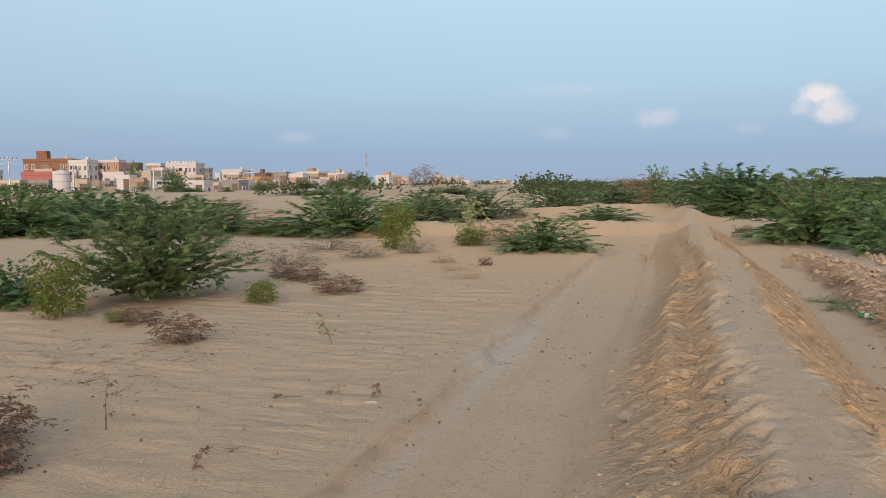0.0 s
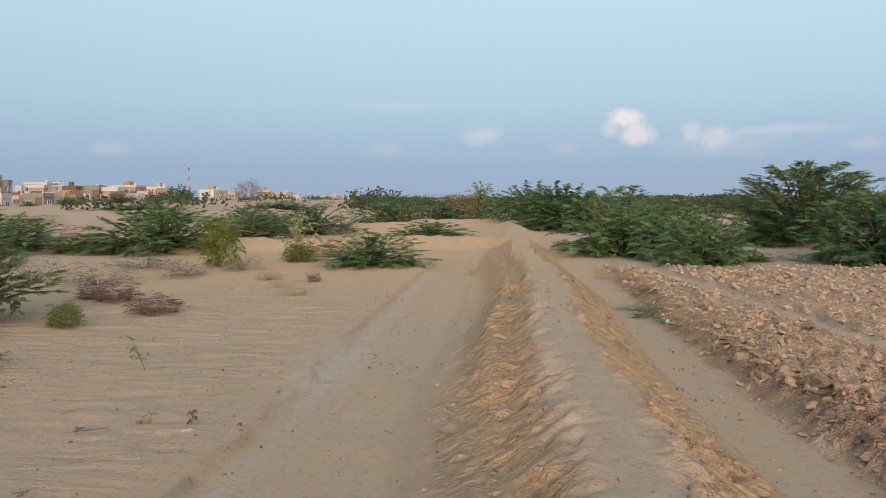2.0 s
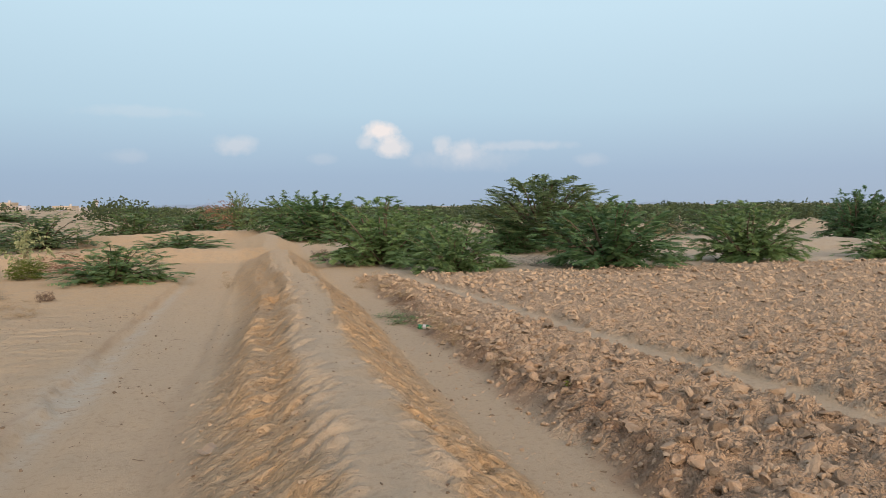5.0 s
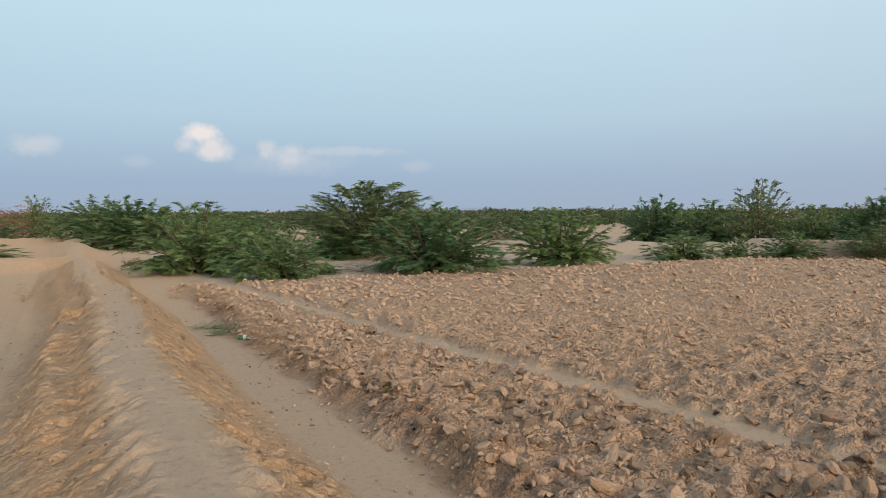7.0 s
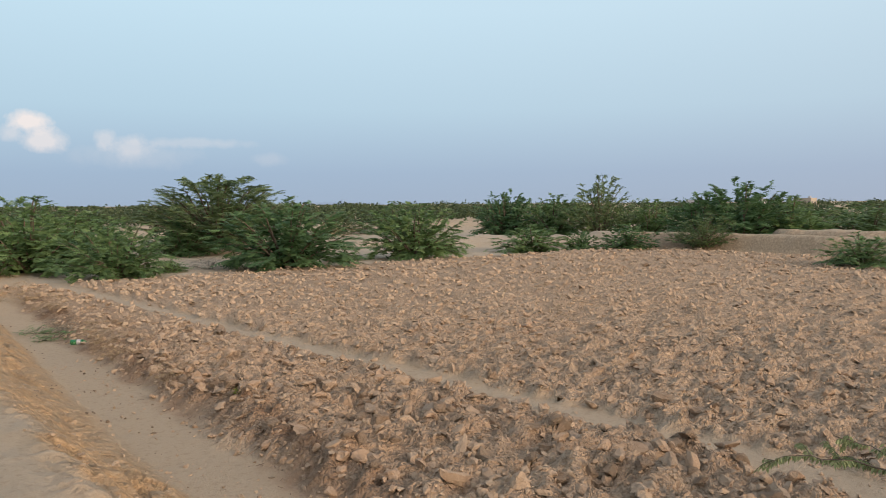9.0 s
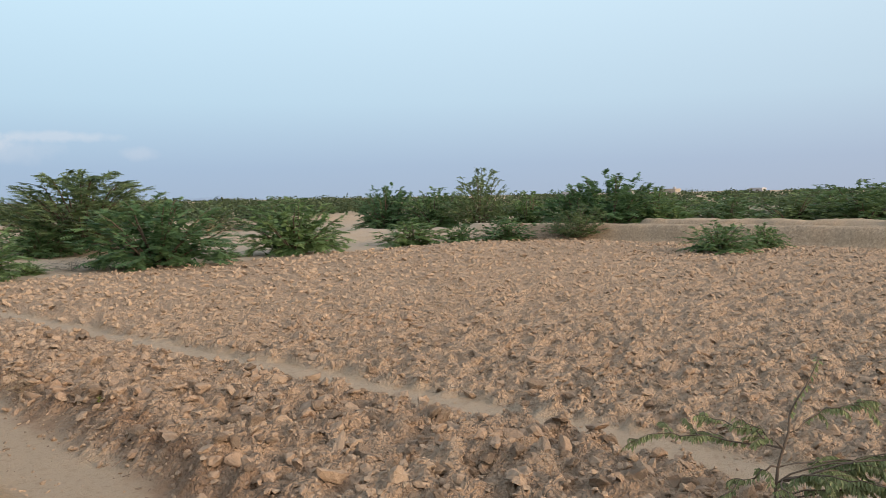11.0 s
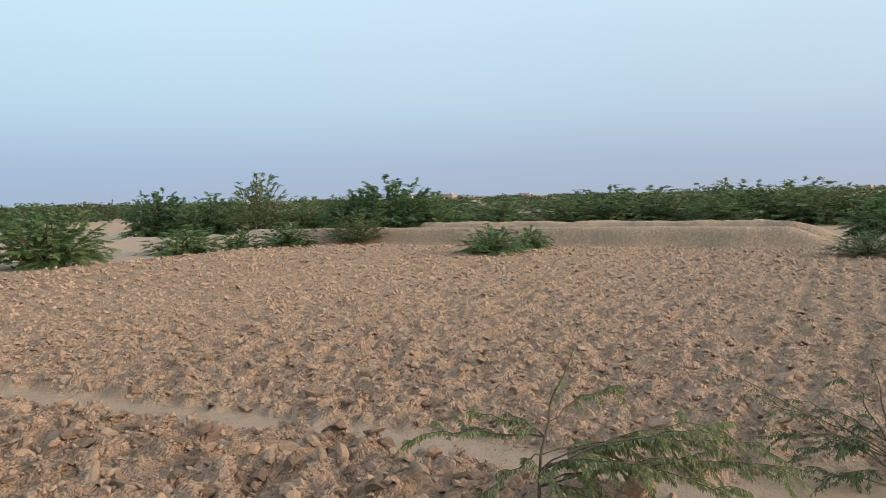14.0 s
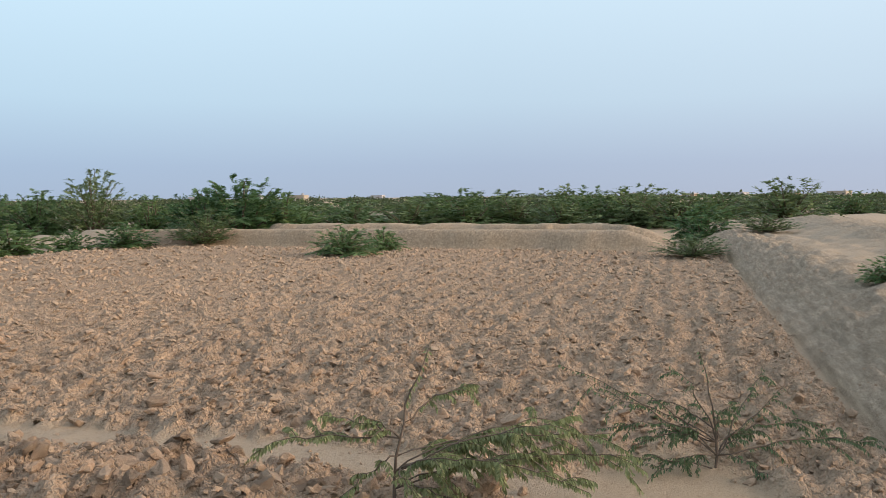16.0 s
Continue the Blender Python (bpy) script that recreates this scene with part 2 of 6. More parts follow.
def soil_material(name, colour, dark):
    m, ns, ls, b = node_mat(name)
    pos = ns.new("ShaderNodeTexCoord").outputs["Object"]
    isl = ns.new("ShaderNodeNewGeometry").outputs["Random Per Island"]
    f, g = tex_noise(ns, ls, pos, 22.0, 5, 0.7), tex_noise(ns, ls, pos, 1.3, 3)
    c = mixc(ns, ls, isl, colour, dark)
    c = mixc(ns, ls, rng(ns, ls, g, 0.35, 0.7, 0.0, 0.5), c, CRUST)
    c = mixc(ns, ls, rng(ns, ls, f, 0.3, 0.7, 0.0, 0.45), c, mixc(ns, ls, 1.0, c, (0.6, 0.55, 0.5), "MULTIPLY"))
    ls.new(c, b.inputs["Base Color"])
    b.inputs["Roughness"].default_value, b.inputs["Specular IOR Level"].default_value = 0.95, 0.12
    bump(ns, ls, b, f, 0.9, 0.035)
    return m


def leaf_material(name, dark, light, gloss=0.55):
    m, ns, ls, b = node_mat(name)
    isl = ns.new("ShaderNodeNewGeometry").outputs["Random Per Island"]
    pos = ns.new("ShaderNodeTexCoord").outputs["Object"]
    g = tex_noise(ns, ls, pos, 1.6, 3)
    rnd = ns.new("ShaderNodeObjectInfo").outputs["Random"]
    c = mixc(ns, ls, isl, dark, light)
    c = mixc(ns, ls, rng(ns, ls, g, 0.3, 0.7, 0.0, 0.6), c, light)
    c = mixc(ns, ls, rng(ns, ls, rnd, 0.0, 1.0, 0.0, 0.3), c, mixc(ns, ls, 1.0, c, (1.25, 1.12, 0.7), "MULTIPLY"))
    ls.new(c, b.inputs["Base Color"])
    b.inputs["Roughness"].default_value, b.inputs["Specular IOR Level"].default_value = gloss, 0.12
    tr = ns.new("ShaderNodeBsdfTranslucent")
    ls.new(c, tr.inputs["Color"])
    mx = ns.new("ShaderNodeMixShader")
    mx.inputs[0].default_value = 0.34
    ls.new(b.outputs[0], mx.inputs[1])
    ls.new(tr.outputs[0], mx.inputs[2])
    ls.new(mx.outputs[0], ns["Material Output"].inputs["Surface"])
    return m


def bark_material(name, a, d):
    m, ns, ls, b = node_mat(name)
    pos = ns.new("ShaderNodeTexCoord").outputs["Object"]
    f, g = tex_noise(ns, ls, pos, 45.0, 4, 0.7), tex_noise(ns, ls, pos, 5.0, 3)
    c = mixc(ns, ls, rng(ns, ls, f, 0.3, 0.7), a, d)
    c = mixc(ns, ls, rng(ns, ls, g, 0.4, 0.7, 0.0, 0.4), c, tuple(v * 1.25 for v in a))
    ls.new(c, b.inputs["Base Color"])
    b.inputs["Roughness"].default_value = 0.9
    bump(ns, ls, b, f, 0.6, 0.01)
    return m


def paint_material(name, colour, rough=0.85, metal=0.0, wear=0.25):
    m, ns, ls, b = node_mat(name)
    pos = ns.new("ShaderNodeTexCoord").outputs["Object"]
    f, g = tex_noise(ns, ls, pos, 0.7, 5, 0.65), tex_noise(ns, ls, pos, 9.0, 4)
    c = mixc(ns, ls, rng(ns, ls, f, 0.35, 0.75, 0.0, wear), colour, tuple(v * 0.62 for v in colour))
    c = mixc(ns, ls, rng(ns, ls, g, 0.45, 0.75, 0.0, wear), c, (0.42, 0.35, 0.28))
    ls.new(c, b.inputs["Base Color"])
    b.inputs["Roughness"].default_value, b.inputs["Metallic"].default_value = rough, metal
    bump(ns, ls, b, g, 0.2, 0.01)
    return m


M_GROUND = ground_material()
# the near clods get a darker brown tone than the rest
M_CLOD_DARK = soil_material("dark_near_clods", (0.44, 0.305, 0.205), (0.36, 0.255, 0.176))
M_CLOD = soil_material("ploughed_clods", (0.49, 0.352, 0.240), (0.43, 0.312, 0.216))
M_LEAF = leaf_material("mesquite_leaf", (0.044, 0.097, 0.037), (0.192, 0.281, 0.117))
M_LEAF_O = leaf_material("olive_mesquite_leaf", (0.055, 0.096, 0.045), (0.195, 0.250, 0.111))
M_LEAF_D = leaf_material("dark_mesquite_leaf", (0.038, 0.086, 0.040), (0.131, 0.217, 0.095))
M_LEAF_N = leaf_material("near_mesquite_leaf", (0.130, 0.175, 0.078), (0.34, 0.36, 0.18))
M_LEAF_ND = leaf_material("near_dark_mesquite_leaf", (0.062, 0.108, 0.060), (0.16, 0.215, 0.115))
M_LEAF_Y = leaf_material("yellow_green_leaf", (0.075, 0.105, 0.022), (0.18, 0.205, 0.045))
M_LEAF_P = leaf_material("pale_green_leaf", (0.20, 0.23, 0.12), (0.36, 0.38, 0.22))
M_LEAF_F = leaf_material("far_leaf", (0.056, 0.106, 0.043), (0.144, 0.206, 0.085))
M_LEAF_S = leaf_material("far_scrub_leaf", (0.036, 0.058, 0.030), (0.092, 0.115, 0.056))
M_DRY = bark_material("dry_twigs", (0.17, 0.105, 0.065), (0.10, 0.065, 0.045))
M_STRAW = bark_material("dry_straw", (0.36, 0.26, 0.15), (0.24, 0.165, 0.095))
M_GREY = bark_material("grey_brush", (0.19, 0.165, 0.12), (0.115, 0.10, 0.075))
M_BARK = bark_material("mesquite_bark", (0.16, 0.115, 0.08), (0.085, 0.062, 0.045))
M_BARE = bark_material("bare_tree_bark", (0.24, 0.19, 0.15), (0.16, 0.12, 0.095))
M_RUST = bark_material("rust_brush", (0.27, 0.135, 0.075), (0.16, 0.08, 0.05))


# ---- mesh helpers ----
def part(name, bm, material, parent=None, label="", smooth=False):
    me = bpy.data.meshes.new(name)
    bm.to_mesh(me)
    bm.free()
    me.materials.append(material)
    if smooth:
        me.shade_smooth()
    ob = new(name, me)
    ob.parent = parent
    return tagged(ob, label)


def mesh_from(name, verts, faces, material, smooth=False):
    """verts (n, 3), faces (m, 3 or 4) as numpy arrays."""
    me = bpy.data.meshes.new(name)
    verts, faces = np.asarray(verts, np.float32), np.asarray(faces, np.int32)
    k = faces.shape[1]
    me.vertices.add(len(verts))
    me.vertices.foreach_set("co", verts.ravel())
    me.loops.add(faces.size)
    me.loops.foreach_set("vertex_index", faces.ravel())
    me.polygons.add(len(faces))
    me.polygons.foreach_set("loop_start", np.arange(0, faces.size, k, dtype=np.int32))
    me.polygons.foreach_set("use_smooth", np.full(len(faces), smooth))
    me.update(calc_edges=True)
    me.materials.append(material)
    return me


def lattice(ix, iy, seed):
    h = (ix.astype(np.int64) * 374761393 + iy.astype(np.int64) * 668265263 + seed * 974711) & 0x7FFFFFFF
    h = ((h ^ (h >> 13)) * 1274126177) & 0x7FFFFFFF
    return ((h ^ (h >> 16)) & 0xFFFF) / 32767.5 - 1.0


def vnoise(x, y, seed=0):
    ix, iy = np.floor(x), np.floor(y)
    fx, fy = x - ix, y - iy
    fx, fy = fx * fx * (3 - 2 * fx), fy * fy * (3 - 2 * fy)
    a, b = lattice(ix, iy, seed), lattice(ix + 1, iy, seed)
    c, d = lattice(ix, iy + 1, seed), lattice(ix + 1, iy + 1, seed)
    return (a * (1 - fx) + b * fx) * (1 - fy) + (c * (1 - fx) + d * fx) * fy


def fbm(x, y, seed=0, octaves=4, gain=0.5):
    s, a = 0.0, 1.0
    for o in range(octaves):
        s = s + a * vnoise(x * 2.0 ** o + 17.3 * o, y * 2.0 ** o - 9.1 * o, seed + o)
        a *= gain
    return s


def step(a, b, v):
    s = np.clip((v - a) / (b - a), 0, 1)
    return s * s * (3 - 2 * s)


def along(x, y, poly):
    """Distance to a polyline."""
    best = np.full(np.shape(x), 1e9)
    for (ax, ay), (bx, by) in zip(poly[:-1], poly[1:]):
        dx, dy = bx - ax, by - ay
        s = np.clip(((x - ax) * dx + (y - ay) * dy) / (dx * dx + dy * dy), 0, 1)
        best = np.minimum(best, np.hypot(x - ax - s * dx, y - ay - s * dy))
    return best


def ridge(x, y, poly, top, base, h):
    return h * step(base, top, along(x, y, poly))


# ---- the ground: one sheet ----
def path_x(y):
    """The trodden furrow through the field."""
    return np.interp(y, (-1, 0.8, 2.4, 3.6, 5, 8.6, 13, 20.6, 24), (5.9, 6.1, 6.45, 6.5, 6.35, 5.9, 5.55, 4.9, 4.6))


BUND_U = (-0.95, -0.62, -0.32, 0.02, 0.30, 0.55, 0.85, 1.15, 1.42, 1.80, 2.25)
BUND_Z = (0.0, 0.055, 0.20, 0.32, 0.48, 0.61, 0.65, 0.60, 0.43, 0.18, 0.0)


def bund_shift(y):
    return 0.10 * np.sin(y * 0.42 + 1) * step(3, 8, y) - 0.75 * step(3.6, 0.2, y) - 0.25 * step(14, 34, y)


def field_mask(x, y):
    edge = 0.15 * fbm(x * 1.1, y * 1.1, 31, 3)
    m = step(2.75, 3.25, x + edge) * step(-1.72, -1.50, y + 0.5 * edge) * step(25.0, 24.3, y - 0.02 * (x - 18) + 2 * edge) * step(31.6, 30.8, x + edge)
    m = m * (1 - 0.92 * step(0.38, 0.22, np.abs(x - path_x(y) + 0.12 * fbm(x * 2.3, y * 2.3, 5, 2))))
    pocket = np.hypot((x - 6.0) / 1.3, (y - 0.0) / 1.15) + 0.4 * edge * 4
    return m * step(0.7, 1.15, pocket)


def bank_band(x, y):
    """The band of large clods between the channel and the trodden furrow."""
    return step(2.9, 3.5, x) * step(0.25, -0.45, x - path_x(y))


def rise(x, y):
    """The plain climbs gently towards the town."""
    return 1.6 * step(48, 92, np.hypot(x, y)) * step(0.08, 0.30, -x / np.maximum(y, 1.0)) * step(0.0, 20.0, y)


def height(x, y):
    r = np.hypot(x - 8, y - 12)
    far = step(26, 60, r)
    z = 0.10 * fbm(x / 9, y / 9, 3, 3) * (0.35 + far) + 0.55 * far * np.maximum(0, fbm(x / 17, y / 13, 8, 4)) + 0.012 * fbm(x * 1.7, y * 1.7, 12, 3)
    z = z + rise(x, y)
    # sandy plain west of the track: raked ripples, higher towards the west
    plain = step(-2.3, -3.2, x)
    wob = 0.5 * fbm(x * 0.35, y * 0.35, 21, 3)
    z = z + plain * step(4, 7, y) * step(24, 17, y) * 0.022 * np.abs(np.sin(3.1416 * (y + 0.10 * x + wob) / 0.50)) ** 0.6 * (0.5 + fbm(x * 0.8, y * 0.8, 27, 2))
    z = z + plain * 0.02 * fbm(x * 2.2, y * 4.0, 24, 3) + 0.085 * step(-2.32, -2.44, x + 0.10 * fbm(x * 1.2, y * 1.2, 29, 3)) * step(34, 26, y)
    # wheel ruts
    lim = step(36, 30, y)
    for cx, dep in ((-2.10, 0.055), (-1.0, 0.05)):
        z = z - lim * dep * np.exp(-((x - cx - 0.08 * np.sin(y * 0.3)) / 0.16) ** 2)
        z = z + lim * 0.02 * np.exp(-((x - cx - 0.32 - 0.08 * np.sin(y * 0.3)) / 0.10) ** 2)
    # the bund beside the track
    u = x - bund_shift(y)
    w = 0.07 * fbm(x * 0.4, y * 0.8, 40, 3)
    hz = np.interp(u + w, BUND_U, BUND_Z)
    run = step(34.5, 31.0, y) + 0.8 * step(33.5, 37.0, y) * step(66, 60, y)
    # a low shoulder on its western flank, with a hollow between the two crests
    sway = 0.06 * fbm(y * 0.6, y * 0.0 + 3.0, 63, 2)
    shoulder = step(5.5, 9.0, y) * step(27, 20, y)
    hz = hz + shoulder * (0.090 * np.exp(-((u + 0.06 + sway) / 0.15) ** 2) - 0.060 * np.exp(-((u - 0.24 + sway) / 0.12) ** 2))
    # rain tongues that run down its flanks, parted by sharp grooves
    warp = 0.35 * fbm(x * 1.1, y * 1.1, 61, 2)
    qa, qb = y - 0.45 * u + warp * 0.35, y + 0.25 * (u - 1.2) + warp * 0.4

    def tongues(q, v, seed, fq, fv):
        n = np.abs(fbm(q * fq, v * fv, seed, 2, 0.45))
        m = np.abs(fbm(q * fq * 2.1 + 3.1, v * fv * 1.7, seed + 9, 2, 0.5))
        return 0.75 * np.minimum(n, 0.55) - 0.60 * np.clip(1 - n * 5.5, 0, 1) + 0.30 * np.minimum(m, 0.5) - 0.30 * np.clip(1 - m * 4.5, 0, 1)
    west = step(-0.75, -0.20, u + warp * 0.3) * step(0.80, 0.55, u + warp * 0.35)
    east = step(1.02, 1.22, u + warp * 0.25) * step(2.15, 1.8, u)
    patch = 0.45 + 0.55 * step(-0.45, 0.35, fbm(x * 1.4, y * 0.7, 66, 2))
    lower = 0.40 + 0.60 * step(-0.05, 0.30, u + warp * 0.3 + 0.30 * shoulder)
    hz = hz + (west * lower * 0.185 * tongues(qa, u, 44, 3.4, 1.3) + east * 0.185 * tongues(qb, u, 47, 4.2, 2.0)) * patch * step(36, 26, y)
    hz = hz + (west + east) * 0.020 * fbm(qa * 8 + 2.0, u * 6.0, 57, 3, 0.6) * step(20, 9, y)
    hz = hz + 0.008 * fbm(qa * 6, u * 4.5, 53, 3) * step(0.05, 0.4, hz)
    z = z + hz * run
    # channel at the field's edge and the ploughed field
    f = field_mask(x, y)
    ch = step(2.0, 2.3, x) * step(3.2, 2.8, x) * step(-2.0, 0.0, y) * step(30, 24, y)
    z = z - 0.05 * ch
    rows = np.sin(6.283 * (y + 0.10 * fbm(x * 0.6, y * 0.6, 71, 2)) / 0.46)
    rough = fbm(x * 4.6, y * 4.6, 73, 3, 0.62) * (0.55 + 0.45 * step(22, 9, np.hypot(x, y)))
    near = step(13, 9, np.hypot(x - 2, y))
    rough = rough + near * (0.75 * (0.5 - np.abs(fbm(x * 5.2 + 4.0, y * 5.2, 75, 2))) * 1.3 + 0.35 * vnoise(x * 13.0, y * 13.0, 78))
    lumps = 0.42 - np.abs(fbm(x * 2.7 + 5.0, y * 3.3, 76, 4, 0.6))
    z = z + f * (0.09 + 0.020 * rows + 0.060 * rough + 0.080 * lumps + 0.11 * step(2.9, 3.5, x) * step(-0.6, -1.6, x - path_x(y)) * (0.7 + 0.5 * fbm(x * 1.2, y * 1.2, 77, 2)))
    # bund along the south side, with a trodden way on top and a bank behind it
    v = y + 0.12 * np.sin(x * 0.5) + 0.06 * fbm(x, y, 81, 2) - 0.9 * step(24, 30, x)
    vv = v + 0.10 * fbm(x * 0.7, y * 0.7, 85, 3)
    sb = np.interp(-vv, (1.68, 1.80, 1.95, 2.10, 2.35, 2.60, 2.85, 3.10, 3.40, 3.8, 5.2, 6.0, 7.0, 7.5, 9.0, 14), (0, 0.07, 0.12, 0.22, 0.36, 0.49, 0.61, 0.68, 0.71, 0.69, 0.66, 0.74, 1.0, 1.15, 1.05, 0.5))
    sb = sb + 0.032 * (1 - 2.2 * np.abs(fbm(x * 0.35, y * 5.5 + 0.4 * fbm(x, y, 89, 2), 84, 3))) * step(0.05, 0.25, sb)
    sb = sb + (0.06 * fbm(x * 1.3, y * 2.6, 83, 4) - 0.06 * np.abs(fbm(x * 2.4, y * 0.9, 87, 2))) * step(0.05, 0.3, sb)
    sb = sb + 0.045 * fbm(x * 3.1, y * 6.0, 86, 3, 0.6) * step(0.05, 0.25, sb)
    z = np.maximum(z, sb * step(3.0, 8.0, x) * step(70, 40, x))
    z = z - 0.10 * step(-1.80, -1.72, y + 0.04 * fbm(x, y, 88, 2)) * step(-1.55, -1.66, y) * step(5, 7, x) * step(31, 29, x)
    # eastern bund, the low ridge north of the field and the banks north-west
    wv = 0.5 * fbm(x * 0.5, y * 0.5, 91, 3)
    crumble = 0.09 * fbm(x * 0.9, y * 0.9, 93, 4) - 0.09 * np.abs(fbm(x * 0.7, y * 1.6, 95, 3, 0.6))
    z = np.maximum(z, ridge(x + 0.3 * wv, y, [(33.3, -0.5), (33.3, 10), (33.0, 19), (31.5, 27)], 0.75, 1.35, (0.80 + 0.30 * crumble) * step(-0.4, 2.4, y)))
    z = np.maximum(z, ridge(x + 0.5 * wv, y, [(35.4, -0.8), (35.6, 10), (35.2, 19)], 0.5, 1.3, (0.99 + 0.5 * crumble) * step(-0.8, 2.2, y)))
    z = np.maximum(z, ridge(x, y + wv, [(31.5, 27), (26, 34), (18, 37), (11, 40)], 0.8, 2.6, 0.55 + crumble))
    z = np.maximum(z, ridge(x, y + wv, [(0.0, 35.3), (-4.5, 36.2), (-8.2, 34.4), (-13, 32.0)], 0.5, 1.9, 0.50 + crumble))
    z = np.maximum(z, ridge(x, y + wv, [(-12, 34), (-20, 33), (-32, 38)], 0.8, 3.0, 0.55 + crumble))
    z = np.maximum(z, ridge(x, y + 2 * wv, [(-9, 51), (-3, 60.5), (4, 63), (9, 58)], 0.8, 2.6, 0.6 + crumble))
    z = np.maximum(z, ridge(x, y + 3 * wv, [(-60, 62), (-34, 66), (-18, 70)], 1.2, 3.4, 1.35 + 2 * crumble))
    return z


def spaced(knots):
    """Grid lines: (start, step) pieces up to the last knot, then widening steps outwards both ways."""
    out = []
    for (a, s), (b, _) in zip(knots[:-1], knots[1:]):
        out += list(np.arange(a, b - 1e-6, s))
    lo, hi, sl, sh = out[0], knots[-1][0], knots[0][1], knots[-1][1]
    up, s = [hi], sh
    while up[-1] < 4000:
        s *= 1.07 if up[-1] > 60 else 1.045
        up.append(up[-1] + s)
    down, s = [], sl
    p = lo
    while p > -4000:
        s *= 1.07 if p < -60 else 1.045
        p -= s
        down.append(p)
    return np.array(down[::-1] + out + up)


def build_ground():
    gx = spaced([(-5.0, 0.10), (-2.7, 0.045), (-0.9, 0.032), (2.1, 0.058), (8.0, 0.080), (10.0, 0.10), (12.0, 0.11), (20.0, 0.15), (30.4, 0.17), (35.6, 0.4)])
    gy = spaced([(-9.0, 0.22), (-3.6, 0.1), (-3.0, 0.05), (-1.5, 0.06), (3.4, 0.035), (8.4, 0.056), (13.0, 0.090), (16.0, 0.12)])
    X, Y = np.meshgrid(gx, gy)
    Z = height(X, Y)
    nx, ny = len(gx), len(gy)
    i = np.arange(nx * ny).reshape(ny, nx)
    faces = np.stack([i[:-1, :-1], i[:-1, 1:], i[1:, 1:], i[1:, :-1]], -1).reshape(-1, 4)
    me = mesh_from("ground", np.stack([X, Y, Z], -1).reshape(-1, 3), faces, M_GROUND, True)
    u = X - bund_shift(Y)
    n1 = 0.25 * fbm(X * 1.6, Y * 1.6, 101, 3)
    slope = np.hypot(np.gradient(Z, gy, axis=0), np.gradient(Z, gx, axis=1))
    flank = step(-0.7, -0.3, u) * step(0.62, 0.4, u + 0.4 * n1) + step(1.1, 1.3, u + 0.3 * n1) * step(2.3, 2.0, u)
    masks = {
        "field": field_mask(X, Y),
        "orange": np.clip(flank * step(50, 20, Y) * step(-2, 3, Y) * (0.45 + 0.55 * step(0.3, 0.9, slope + 0.8 * n1)) * (0.35 + 0.65 * step(-0.35, 0.15, u + n1)) + 0.75 * step(12, 24, Y) * step(80, 60, Y) * step(-16, -8, X) * step(5, 2, X), 0, 1),
        "wash": np.clip(flank * step(50, 20, Y) * step(-2, 3, Y) , 0, 1),
        # darker brown strips: field's east edge, ledge by the ruts, bund toe, channel, bank
        "dark_soil": 0.4 * step(30.2, 30.8, X + n1) * step(32.0, 31.2, X + n1) * step(0, 2, Y) * step(24, 20, Y) + 0.45 * np.exp(-((X + 2.42 + 0.3 * n1) / 0.05) ** 2) * step(3, 5, Y) * step(26, 18, Y) + 0.22 * step(-1.0, -0.85, u + n1 * 0.3) * step(-0.4, -0.6, u + n1) * step(3, 5, Y) * step(20, 12, Y) + step(2.75, 3.0, X + n1 * 0.6) * step(3.55, 3.2, X + n1 * 0.6) * step(3, 5, Y) * step(24, 18, Y) * 0.9 + 0.38 * bank_band(X, Y) * field_mask(X, Y) * step(-0.5, 0.6, fbm(X * 1.3, Y * 1.3, 121, 2) + 0.35),
        "crust": np.clip(step(0.35, 0.6, u + n1) * step(1.3, 1.05, u + n1) * (0.85 - 0.45 * step(8, 16, Y)) + step(-2.6, -1.8, X + n1) * step(-0.7, -1.0, X) * 0.35 * step(40, 25, Y)
                         + step(2.0, 2.3, X) * step(3.2, 2.7, X) * 0.4 + step(-1.7, -1.9, Y) * step(4, 8, X) * 0.95
                         + 0.35 * step(31.8, 32.6, X) * step(36, 34, X) + step(0.30, 0.1, np.abs(X - path_x(Y))) * step(3, 4, X) * 0.7, 0, 1),
        "ledge": np.clip(step(-1.66, -1.78, Y) * step(-4.4, -3.2, Y) * step(4, 7, X) * step(40, 33, X) + step(31.0, 31.6, X) * step(35.5, 34.5, X) * step(-2, 0, Y) * step(30, 26, Y) + 0.7 * step(-5.5, -6.2, Y) * step(-11, -8, Y) * step(4, 8, X), 0, 1),
        "plain": step(-2.5, -3.0, X) * step(30, 20, Y) * (0.4 + 0.6 * step(-0.3, 0.5, fbm(X * 0.5, Y * 0.5, 111, 2))),
        "clay": np.clip(0.55 * np.exp(-((X + 2.16 + 0.2 * n1) / 0.13) ** 2) * step(3, 5, Y) * step(30, 20, Y) + np.exp(-(((X + 2.25) / 0.33) ** 2 + ((Y - 10.2) / 1.6) ** 2)) * 1.1
                        + step(24.8, 25.6, Y) * step(3, 5, X) * step(60, 40, Y) * 0.4, 0, 1),
    }
    for name, val in masks.items():
        a = me.attributes.new(name, "FLOAT", "POINT")
        a.data.foreach_set("value", val.astype(np.float32).ravel())
    return tagged(new("ground", me), "tan desert sand with wheel ruts, washed bunds and a ploughed field", "ground", kind="structure")


ground = build_ground()


def zat(x, y):
    return float(height(np.array([float(x)]), np.array([float(y)]))[0])


